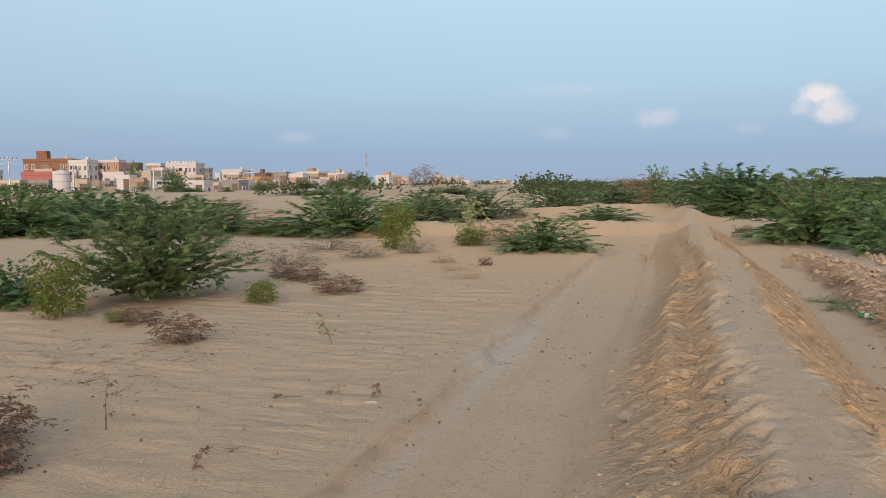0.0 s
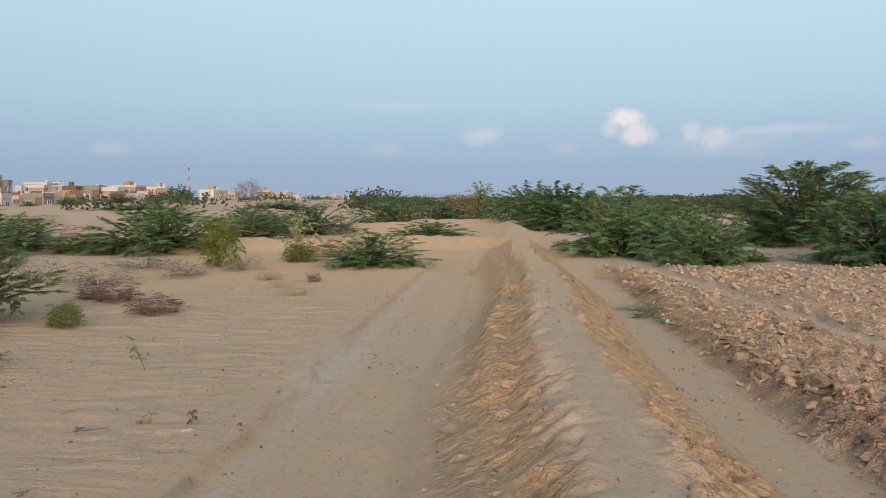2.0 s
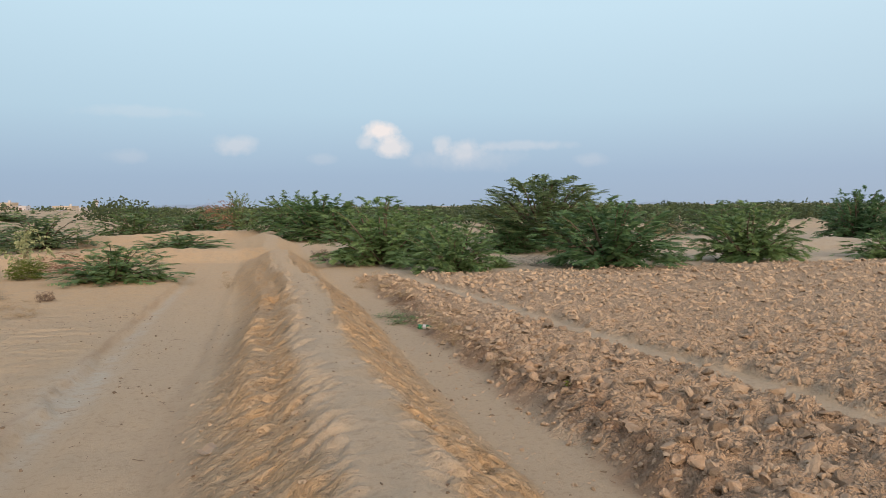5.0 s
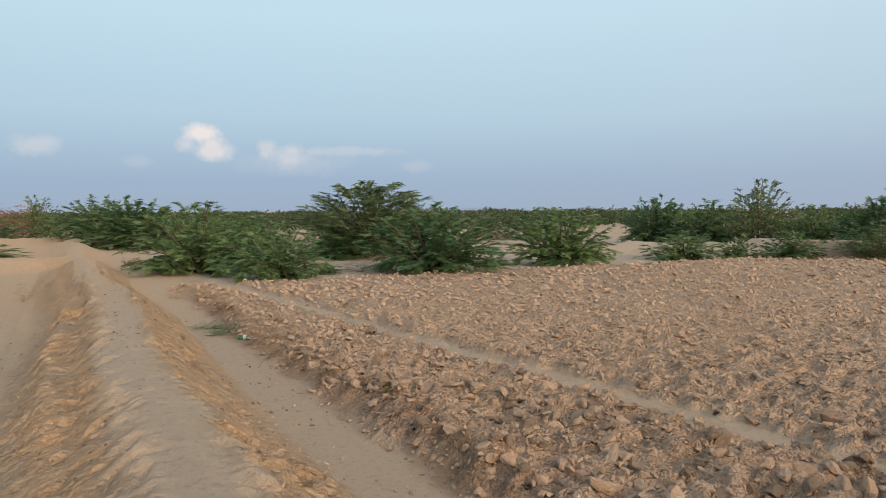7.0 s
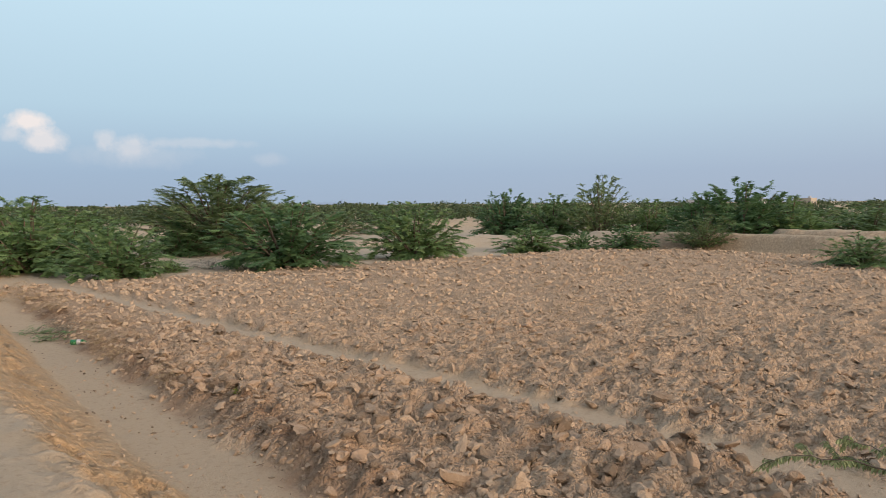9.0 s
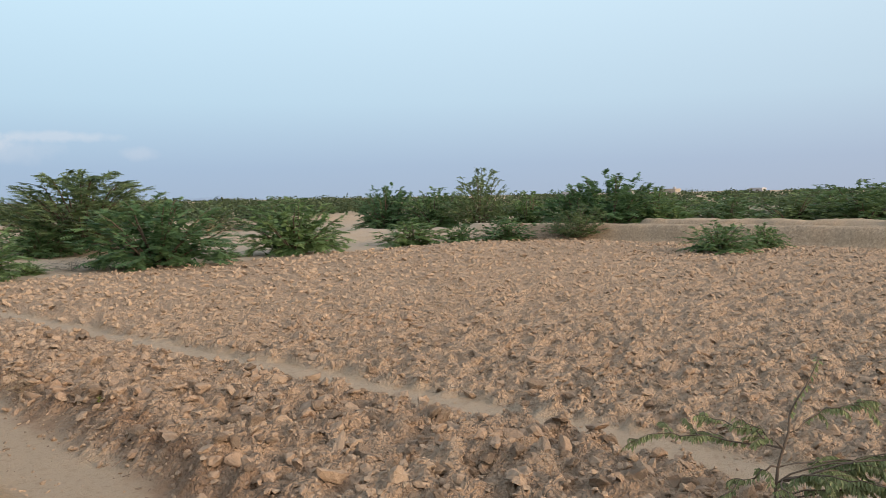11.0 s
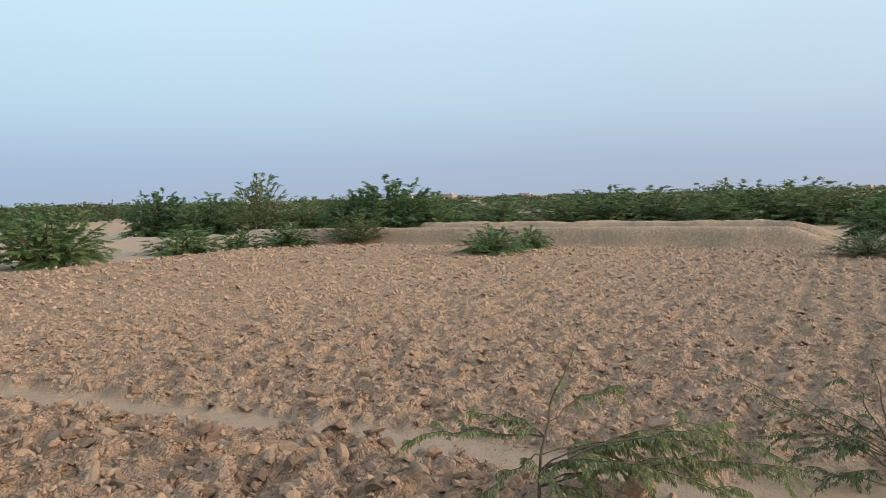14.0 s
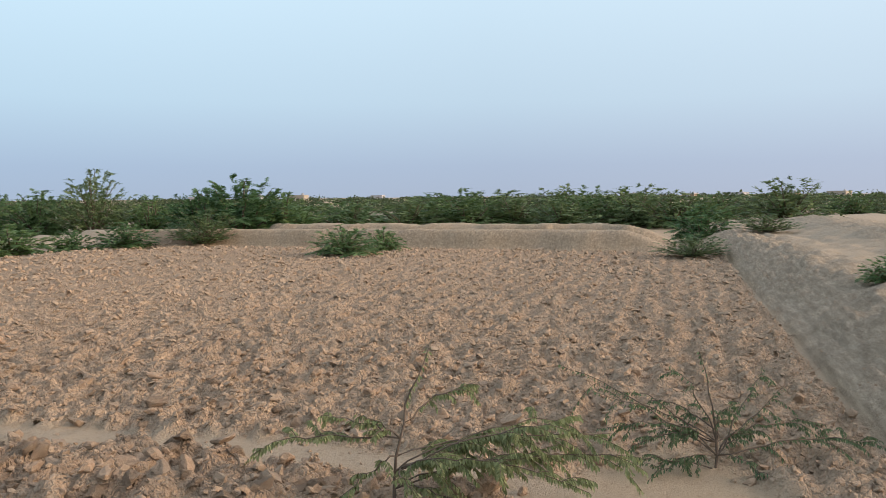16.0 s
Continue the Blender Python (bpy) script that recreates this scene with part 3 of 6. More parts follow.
# ---- plants ----
def tube(verts, faces, pts, r0, r1, sides=5):
    """A tapered tube along pts, added to the lists."""
    pts = [Vector(p) for p in pts]
    n0 = len(verts)
    for k, p in enumerate(pts):
        t = (pts[min(k + 1, len(pts) - 1)] - pts[max(k - 1, 0)]).normalized()
        a = t.orthogonal().normalized()
        b = t.cross(a)
        r = r0 + (r1 - r0) * k / (len(pts) - 1)
        for s in range(sides):
            g = 6.2832 * s / sides
            verts.append(p + a * (r * math.cos(g)) + b * (r * math.sin(g)))
    for k in range(len(pts) - 1):
        for s in range(sides):
            i, j = n0 + k * sides + s, n0 + k * sides + (s + 1) % sides
            faces.append((i, j, j + sides, i + sides))


def limb(rnd, start, yaw, el, length, droop, segs=7, wander=0.22):
    """A wandering, drooping polyline."""
    pts, p = [Vector(start)], Vector(start)
    for k in range(segs):
        yaw += rnd.uniform(-wander, wander)
        el += rnd.uniform(-wander, wander) * 0.7 - droop / segs
        d = Vector((math.cos(yaw) * math.cos(el), math.sin(yaw) * math.cos(el), math.sin(el)))
        p = p + d * (length / segs)
        pts.append(p.copy())
    return pts


def blades(nrng, base, direction, length, width):
    """Leaf blades as bent pairs of quads, one island each: arrays of places and directions in, verts and faces out."""
    n = len(base)
    side = np.cross(direction, nrng.normal(size=(n, 3)))
    side /= np.linalg.norm(side, axis=1, keepdims=True) + 1e-9
    L, Wd = length[:, None], width[:, None]
    sag = np.zeros((n, 3))
    sag[:, 2] = -0.18 * length
    mid = base + direction * L * 0.55
    tip = base + direction * L + sag
    v = np.stack([base, mid - side * Wd * 0.5, tip, mid + side * Wd * 0.5], 1).reshape(-1, 3)
    f = np.arange(4 * n).reshape(n, 4)
    return v, f


def skeleton_bush(seed, stems, reach, el_range, droop, kids, twigs, base_r=0.05, lean=0.0):
    """Stems, side limbs and leafy twigs of a shrub about 1 m in size, before scaling: tube lists and twig polylines."""
    rnd = random.Random(seed)
    verts, faces, sprays = [], [], []
    for s in range(stems):
        yaw = 6.2832 * (s + rnd.uniform(-0.4, 0.4)) / stems
        el = rnd.uniform(*el_range)
        ln = reach * rnd.uniform(0.7, 1.1)
        main = limb(rnd, (rnd.uniform(-0.04, 0.04), rnd.uniform(-0.04, 0.04), -0.03), yaw, el, ln, droop)
        tube(verts, faces, main, base_r, base_r * 0.3, 4)
        for k in range(kids):
            i = rnd.randint(2, len(main) - 1)
            d = main[i] - main[i - 1]
            y2 = math.atan2(d.y, d.x) + rnd.uniform(-1.5, 1.5)
            sub = limb(rnd, main[i], y2, math.asin(max(-1, min(1, d.normalized().z))) + rnd.uniform(-0.5, 0.6), ln * rnd.uniform(0.3, 0.6), droop * rnd.uniform(0.5, 1.2), 5)
            tube(verts, faces, sub, base_r * 0.35, base_r * 0.12, 3)
            for q in range(twigs):
                j = rnd.randint(1, len(sub) - 1)
                d = sub[j] - sub[j - 1]
                y3 = math.atan2(d.y, d.x) + rnd.uniform(-1.3, 1.3)
                tw = limb(rnd, sub[j], y3, rnd.uniform(-0.15, 0.75), reach * rnd.uniform(0.2, 0.42), rnd.uniform(0.2, 1.0) * (0.5 + 0.5 * droop), 5, 0.2)
                sprays.append(tw)
                tube(verts, faces, tw, base_r * 0.10, base_r * 0.05, 3)
    return verts, faces, sprays


def leafy(sprays, seed, per, length, width, spread=0.9):
    """Blades set along twigs."""
    nrng = np.random.default_rng(seed)
    B, D = [], []
    for tw in sprays:
        p = np.array([tuple(q) for q in tw])
        s = nrng.uniform(0.08, 1, per) * (len(p) - 1)
        i = np.minimum(s.astype(int), len(p) - 2)
        B.append(p[i] + (p[i + 1] - p[i]) * (s - i)[:, None])
        t = p[i + 1] - p[i]
        t /= np.linalg.norm(t, axis=1, keepdims=True)
        side = np.stack([-t[:, 1], t[:, 0], np.zeros(per)], 1)
        side /= np.linalg.norm(side, axis=1, keepdims=True) + 1e-6
        d = t * 0.5 + side * nrng.choice((-0.75, 0.75), (per, 1)) + nrng.normal(size=(per, 3)) * spread * 0.45 + np.array([0, 0, -0.28])
        D.append(d / np.linalg.norm(d, axis=1, keepdims=True))
    B, D = np.concatenate(B), np.concatenate(D)
    n = len(B)
    return blades(nrng, B, D, length * nrng.uniform(0.6, 1.3, n), width * nrng.uniform(0.7, 1.3, n))


def garlands(seed, count, lump=0.3, under=0.1, waist=0.7, kids=2, reach=0.5, layered=0.3, core=0.5):
    """Long arching leafy shoots that end on a lumpy dome about 1 wide and 1 high, each with side shoots; under: how high the skirt hangs."""
    rnd = random.Random(seed)
    out = []
    off = Vector((seed * 1.7, seed * 0.3, 0))
    for k in range(count):
        a = 2.39996 * k + rnd.uniform(-0.5, 0.5)
        sz = (k + 0.5) / count if rnd.random() < 0.7 else rnd.random()
        el = math.asin(min(1.0, sz))
        d = Vector((math.cos(a) * math.cos(el), math.sin(a) * math.cos(el), math.sin(el)))
        R = (1 + lump * noise.noise(d * 1.9 + off) + 0.5 * lump * noise.noise(d * 5.0 + off)) * (core + (1 - core) * rnd.random() ** 0.4)
        tip = Vector((d.x * 0.5 * R, d.y * 0.5 * R, under + (1.0 - under) * d.z * R))
        k2 = waist + (1 - waist) * min(1.0, tip.z / 0.5)
        tip.x, tip.y = tip.x * k2, tip.y * k2
        s0 = 1 - reach * rnd.uniform(0.6, 1.2)
        p0 = Vector((tip.x * s0, tip.y * s0, tip.z * (0.35 + 0.5 * s0)))
        mid = p0.lerp(tip, 0.5) + Vector((0, 0, rnd.uniform(0.04, 0.13) * (1.2 - d.z)))
        if d.z < 0.35 and rnd.random() < 0.5:
            tip.z = max(0.02, tip.z - rnd.uniform(0.02, 0.10))
        main = []
        for q in range(7):
            t = q / 6
            main.append(p0 * (1 - t) ** 2 + mid * (2 * t * (1 - t)) + tip * t * t + Vector((rnd.gauss(0, 1), rnd.gauss(0, 1), rnd.gauss(0, 1))) * 0.008)
        out.append(main)
        for q in range(kids):
            i = rnd.randint(2, 5)
            dd = main[i + 1] - main[i]
            yaw = math.atan2(dd.y, dd.x) + rnd.choice((-1, 1)) * rnd.uniform(0.4, 1.1)
            out.append(limb(rnd, main[i], yaw, rnd.uniform(-0.1, 0.5) * (1 - layered) + 0.15, reach * rnd.uniform(0.16, 0.36), rnd.uniform(0.5, 1.2), 4, 0.16))
    return out


def make_bush(name, seed, leaf, label, category, stems=8, reach=1.0, el=(0.25, 1.4), droop=0.7, kids=2, twigs=0, per=21, length=0.029, width=0.0130, spread=0.5,
              bark=None, base_r=0.013, count=108, side=2, inner=1500, lump=0.28, under=0.05, arc=0.5, layered=0.3, core=0.5, shoots=5, rise=0.16, waist=0.7):
    """One bush of unit size (1 wide, 1 high) with trunk and crown; copies are scaled."""
    v, f, sp = skeleton_bush(seed, stems, reach, el, droop, kids, twigs, base_r)
    v = np.array([tuple(p) for p in v])
    lo, hi = np.percentile(v, 2, axis=0), np.percentile(v, 98, axis=0)
    v = (v - [(lo[0] + hi[0]) / 4, (lo[1] + hi[1]) / 4, 0]) * [0.66 / (hi - lo)[0], 0.66 / (hi - lo)[1], 0.78 / hi[2]]
    rnd = random.Random(seed + 1)
    sprays = garlands(seed, count, lump, under, waist, side, arc, layered, core)
    for k in range(shoots):
        a, r = rnd.uniform(0, 6.2832), rnd.uniform(0.05, 0.36)
        top = math.sqrt(max(0.05, 1 - (r / 0.5) ** 2))
        sh = limb(rnd, (r * math.cos(a), r * math.sin(a), top * 0.72), a + rnd.uniform(-0.6, 0.6), rnd.uniform(0.4, 1.1), rise, rnd.uniform(0.6, 1.6), 5, 0.2)
        sprays.append(sh)
    cv, cf = leafy(sprays, seed, per, length, width, spread)
    if inner:
        # the shaded leaves deep in the crown
        nrng = np.random.default_rng(seed + 2)
        d = nrng.normal(size=(inner, 3))
        d[:, 2] = np.abs(d[:, 2])
        d /= np.linalg.norm(d, axis=1, keepdims=True)
        R = nrng.uniform(0.2, 0.9, inner) ** 0.7 * np.array([1 + lump * noise.noise(Vector(q) * 1.9 + Vector((seed * 1.7, seed * 0.3, 0))) for q in d])
        b = np.stack([d[:, 0] * 0.46 * R, d[:, 1] * 0.46 * R, under + (0.95 - under) * d[:, 2] * R * 0.95], 1)
        b[:, :2] *= (waist + (1 - waist) * np.minimum(1, b[:, 2:] / 0.5))
        o = nrng.normal(size=(inner, 3)) * [1, 1, 0.6]
        iv, jf = blades(nrng, b, o / np.linalg.norm(o, axis=1, keepdims=True), nrng.uniform(0.03, 0.06, inner), nrng.uniform(0.012, 0.024, inner))
        cf = np.concatenate([cf, jf + len(cv)])
        cv = np.concatenate([cv, iv])
    lo, hi = np.percentile(cv, 0.6, axis=0), np.percentile(cv, 99.6, axis=0)
    cv = cv * [1 / (hi - lo)[0], 1 / (hi - lo)[1], 1 / hi[2]]
    cv[:, 2] = np.maximum(cv[:, 2], 0.0)
    root = new(name)
    root.empty_display_size = 0.1
    t = new("trunk", mesh_from("trunk", v, f, bark or M_BARK, True))
    c = new("crown", mesh_from("crown", cv, cf, leaf))
    t.parent = c.parent = root
    return tagged(root, label, category)


def fronds(nrng, base, direction, length, sag=0.35, cut=5, wide=0.30):
    """Feathery leaves: a sagging rachis with a comb of pointed leaflets on both sides, one island each."""
    n = len(base)
    side = np.cross(direction, np.array([0.0, 0.0, 1.0]) + nrng.normal(size=(n, 3)) * 0.55)
    side /= np.linalg.norm(side, axis=1, keepdims=True) + 1e-9
    drop = np.zeros((n, 3))
    drop[:, 2] = -1.0
    s = np.linspace(0, 1, cut + 1)
    L = length[:, None, None]
    spine = base[:, None, :] + direction[:, None, :] * L * s[None, :, None] + drop[:, None, :] * L * sag * (s ** 2)[None, :, None]
    mid = 0.5 * (spine[:, :-1] + spine[:, 1:])
    reach = wide * (1.0 - 0.75 * np.abs(np.linspace(-0.55, 1, cut))) + 0.06
    ahead = direction[:, None, :] * L * 0.10
    tips = []
    for sg in (-1, 1):
        r = L * reach[None, :, None] * nrng.uniform(0.7, 1.3, (n, cut, 1))
        tips.append(mid + ahead + side[:, None, :] * r * sg + drop[:, None, :] * r * nrng.uniform(0.1, 0.7, (n, cut, 1)))
    v = np.concatenate([spine, tips[0], tips[1]], 1)
    k = np.arange(cut)
    f = np.concatenate([np.stack([k, k + 1, cut + 1 + k], 1), np.stack([k + 1, k, 2 * cut + 1 + k], 1)])
    m = 3 * cut + 1
    return v.reshape(-1, 3), (f[None] + (np.arange(n) * m)[:, None, None]).reshape(-1, 3)


def arching_shoots(seed, count, lump, under, waist, flat, sprays):
    """Shoots that rise from the root, arch over and end on a lumpy dome about 1 wide and 1 high; flat: how level their tips run."""
    rnd = random.Random(seed)
    off = Vector((seed * 1.7, seed * 0.3, 0))
    out = []
    for k in range(count + sprays):
        a = 2.39996 * k + rnd.uniform(-0.5, 0.5)
        sz = min(1.0, (k % count + 0.5) / count)
        el = math.asin(sz)
        d = Vector((math.cos(a) * math.cos(el), math.sin(a) * math.cos(el), sz))
        clump = noise.noise(d * 2.1 + off) + 0.6 * noise.noise(d * 4.6 + off)
        R = (1 + lump * clump) * (0.62 + 0.38 * rnd.random() ** 0.5)
        R = min(R, 1.18 - 0.22 * sz)
        if k >= count:
            R *= 1.12 - 0.10 * sz
        tip = Vector((d.x * 0.5 * R, d.y * 0.5 * R, under + (1 - under) * d.z * R))
        w = waist + (1 - waist) * min(1.0, tip.z / 0.45)
        tip.x, tip.y = tip.x * w, tip.y * w
        p0 = Vector((tip.x * 0.12, tip.y * 0.12, 0.02 + 0.35 * under))
        lift = 0.10 + 0.16 * (1 - d.z)
        ctrl = p0.lerp(tip, 0.55) + Vector((0, 0, lift * (1 - flat)))
        ctrl.z = max(ctrl.z, tip.z * (0.75 + 0.25 * flat) * (d.z + 0.2))
        if k >= count:
            tip = tip + Vector((d.x, d.y, 0)) * 0.07
        pts = []
        for q in range(9):
            t = q / 8
            pts.append(p0 * (1 - t) ** 2 + ctrl * (2 * t * (1 - t)) + tip * t * t + Vector((rnd.gauss(0, 1), rnd.gauss(0, 1), rnd.gauss(0, 1))) * 0.007)
        out.append(pts)
    return out


def make_mesquite(name, seed, leaf, label, category, count=110, per=17, leaf_len=0.068, lump=0.30, under=0.04, waist=0.85, flat=0.2, sprays=8, inner=700, start=0.42, sag=0.35, bark=None, thick=0.011, cut=5):
    """A mesquite of unit size (1 wide, 1 high): stems in the trunk mesh, feathery leaves in the crown; copies are scaled."""
    nrng = np.random.default_rng(seed)
    shoots = arching_shoots(seed, count, lump, under, waist, flat, sprays)
    v, f = [], []
    B, D = [], []
    for k, pts in enumerate(shoots):
        if k % 3 == 0:
            tube(v, f, pts[::2], thick, thick * 0.18, 3)
        p = np.array([tuple(q) for q in pts])
        s = nrng.uniform(start, 1.0, per) ** 0.8 * (len(p) - 1)
        i = np.minimum(s.astype(int), len(p) - 2)
        t = p[i + 1] - p[i]
        t /= np.linalg.norm(t, axis=1, keepdims=True)
        side = np.stack([-t[:, 1], t[:, 0], np.zeros(per)], 1)
        d = t * 0.75 + side * nrng.choice((-0.7, 0.7), (per, 1)) * nrng.uniform(0.3, 1.2, (per, 1)) + nrng.normal(size=(per, 3)) * 0.28
        d[:, 2] = d[:, 2] * (1 - 0.6 * flat) + 0.10
        B.append(p[i] + (p[i + 1] - p[i]) * (s - i)[:, None])
        D.append(d / np.linalg.norm(d, axis=1, keepdims=True))
    B, D = np.concatenate(B), np.concatenate(D)
    cv, cf = fronds(nrng, B, D, leaf_len * nrng.uniform(0.6, 1.35, len(B)), sag, cut)
    # the shaded leaves deep in the crown
    if inner:
        q = B[nrng.integers(0, len(B), inner)]
        b = q * np.stack([nrng.uniform(0.25, 0.85, inner)] * 2 + [nrng.uniform(0.45, 0.95, inner)], 1)
        o = nrng.normal(size=(inner, 3)) * [1, 1, 0.7]
        iv, jf = fronds(nrng, b, o / np.linalg.norm(o, axis=1, keepdims=True), leaf_len * nrng.uniform(1.0, 1.7, inner), sag, 2, 0.42)
        cf = np.concatenate([cf, jf + len(cv)])
        cv = np.concatenate([cv, iv])
    lo, hi = np.percentile(cv, 2.0, axis=0), np.percentile(cv, 98.0, axis=0)
    k = np.array([1 / (hi - lo)[0], 1 / (hi - lo)[1], 1 / np.percentile(cv[:, 2], 99.7)])
    cv = cv * k
    cv[:, 2] = np.maximum(cv[:, 2], 0.0)
    root = new(name)
    root.empty_display_size = 0.1
    stems = new("trunk", mesh_from("trunk", np.array([tuple(p) for p in v]) * k, f, bark or M_BARK, True))
    crown = new("crown", mesh_from("crown", cv, cf, leaf))
    stems.parent = crown.parent = root
    return tagged(root, label, category)


def put(ob, x, y, w, h, turn=0.0, sink=0.0, label="", first=False, w2=None):
    """Stand a unit bush at x, y with width w and height h."""
    m = Matrix.LocRotScale((x, y, zat(x, y) - sink), Euler((0, 0, turn)), (w, w2 or w, h))
    if first:
        ob.matrix_basis = m
        c = ob
    else:
        c = copy_thing(ob, Matrix())
        c.matrix_basis = m
    if label:
        tagged(c, label)
    return c


# ---- bushes ----
bush_a = make_mesquite("mesquite_bush", 11, M_LEAF, "dense green feathery mesquite bush on pale sand", "bush", sprays=2, lump=0.24)
bush_b = make_mesquite("mesquite_bush", 23, M_LEAF_D, "dense dark green mesquite bush on pale sand", "bush", lump=0.20, count=125, sprays=3, waist=0.92)
bush_c = make_mesquite("mesquite_bush", 37, M_LEAF, "broad mesquite bush with long arching shoots on sand", "bush", lump=0.42, sprays=14, flat=0.35, count=115)
umbrella = make_mesquite("mesquite_tree", 39, M_LEAF_O, "small spreading olive-green mesquite tree with a low trunk", "tree", lump=0.38, under=0.22, waist=0.75, flat=0.8, count=120, per=22, leaf_len=0.060, sprays=6, thick=0.010, start=0.34, inner=900, sag=0.22)
far_a = make_mesquite("mesquite_bush", 41, M_LEAF_F, "green mesquite bush far off on the plain", "bush", count=72, per=12, cut=3, leaf_len=0.080, lump=0.34, waist=1.0, under=0.0, sprays=0, inner=350)
far_b = make_mesquite("mesquite_bush", 43, M_LEAF_O, "rounded dark green mesquite bush far off on the plain", "bush", count=72, per=12, cut=3, leaf_len=0.080, lump=0.26, waist=1.0, under=0.0, sprays=0, inner=350)
low_a = make_mesquite("low_bush", 47, M_LEAF, "low spreading green mesquite bush with bare sand below", "bush", count=70, per=11, leaf_len=0.095, lump=0.45, flat=0.3, sprays=9, inner=350)
low_b = make_mesquite("low_bush", 53, M_LEAF_D, "low open mesquite bush with drooping dark shoots", "bush", count=62, per=11, leaf_len=0.10, lump=0.45, sprays=9, inner=300)
airy = make_mesquite("slender_tree", 59, M_LEAF_O, "airy light green young tree with thin upright branches", "tree", count=100, per=19, leaf_len=0.056, lump=0.30, under=0.25, waist=0.62, flat=0.85, sprays=6, inner=350, start=0.28, sag=0.2, thick=0.007)
tall = make_mesquite("mesquite_tree", 61, M_LEAF_O, "broad-crowned mesquite tree with a spreading rounded top", "tree", count=190, per=19, leaf_len=0.052, lump=0.14, under=0.34, waist=0.80, flat=0.85, sprays=8, inner=900, start=0.46, sag=0.22, thick=0.009)
yell = make_bush("leafy_shrub", 67, M_LEAF_Y, "upright yellow-green leafy shrub on sand", "shrub", el=(0.9, 1.5), droop=0.3, count=105, inner=800, arc=0.6, length=0.034, width=0.018, per=18, shoots=5)
pale = make_bush("milkweed_shrub", 71, M_LEAF_P, "pale silvery-green desert shrub with upright stems", "shrub", stems=8, el=(0.9, 1.5), droop=0.15, count=30, side=1, inner=0, arc=0.7, core=0.3, per=12, length=0.06, width=0.035, bark=M_STRAW, shoots=8)
dry = make_bush("dry_shrub", 73, M_DRY, "brown dry dead shrub on the sand", "shrub", stems=16, el=(0.2, 1.4), droop=0.3, kids=3, twigs=1, inner=300, count=60, arc=0.6, per=12, length=0.055, width=0.022, bark=M_DRY, lump=0.5)
grey = make_bush("grey_brush", 79, M_GREY, "low grey-brown brushwood of dry twigs", "shrub", stems=15, el=(0.1, 1.3), droop=0.3, kids=3, twigs=1, inner=200, count=45, arc=0.6, per=8, length=0.05, width=0.008, bark=M_GREY, lump=0.6)
rust = make_bush("rust_bush", 83, M_RUST, "rust-brown dead bush beside green ones", "bush", stems=13, kids=4, twigs=1, inner=200, count=50, per=10, length=0.05, width=0.010, bark=M_RUST, lump=0.5)
straw = make_bush("dry_grass_tuft", 89, M_STRAW, "tuft of dry straw-coloured grass", "grass tuft", stems=18, el=(0.7, 1.5), droop=0.3, kids=2, twigs=1, inner=0, count=22, arc=0.8, per=8, length=0.12, width=0.008, bark=M_STRAW, base_r=0.008)
creeper = make_bush("creeping_plant", 99, M_LEAF, "sparse green creeping plant in the channel", "plant", stems=9, el=(0.05, 0.6), kids=3, inner=0, count=26, side=1, arc=0.9, per=14, length=0.05, width=0.02, shoots=0)
bare = make_bush("bare_tree", 97, M_BARE, "leafless grey-brown tree far off by the town", "tree", stems=8, el=(0.9, 1.5), droop=0.3, kids=4, twigs=1, count=90, inner=0, arc=0.5, per=12, length=0.04, width=0.010, bark=M_BARE, under=0.2)

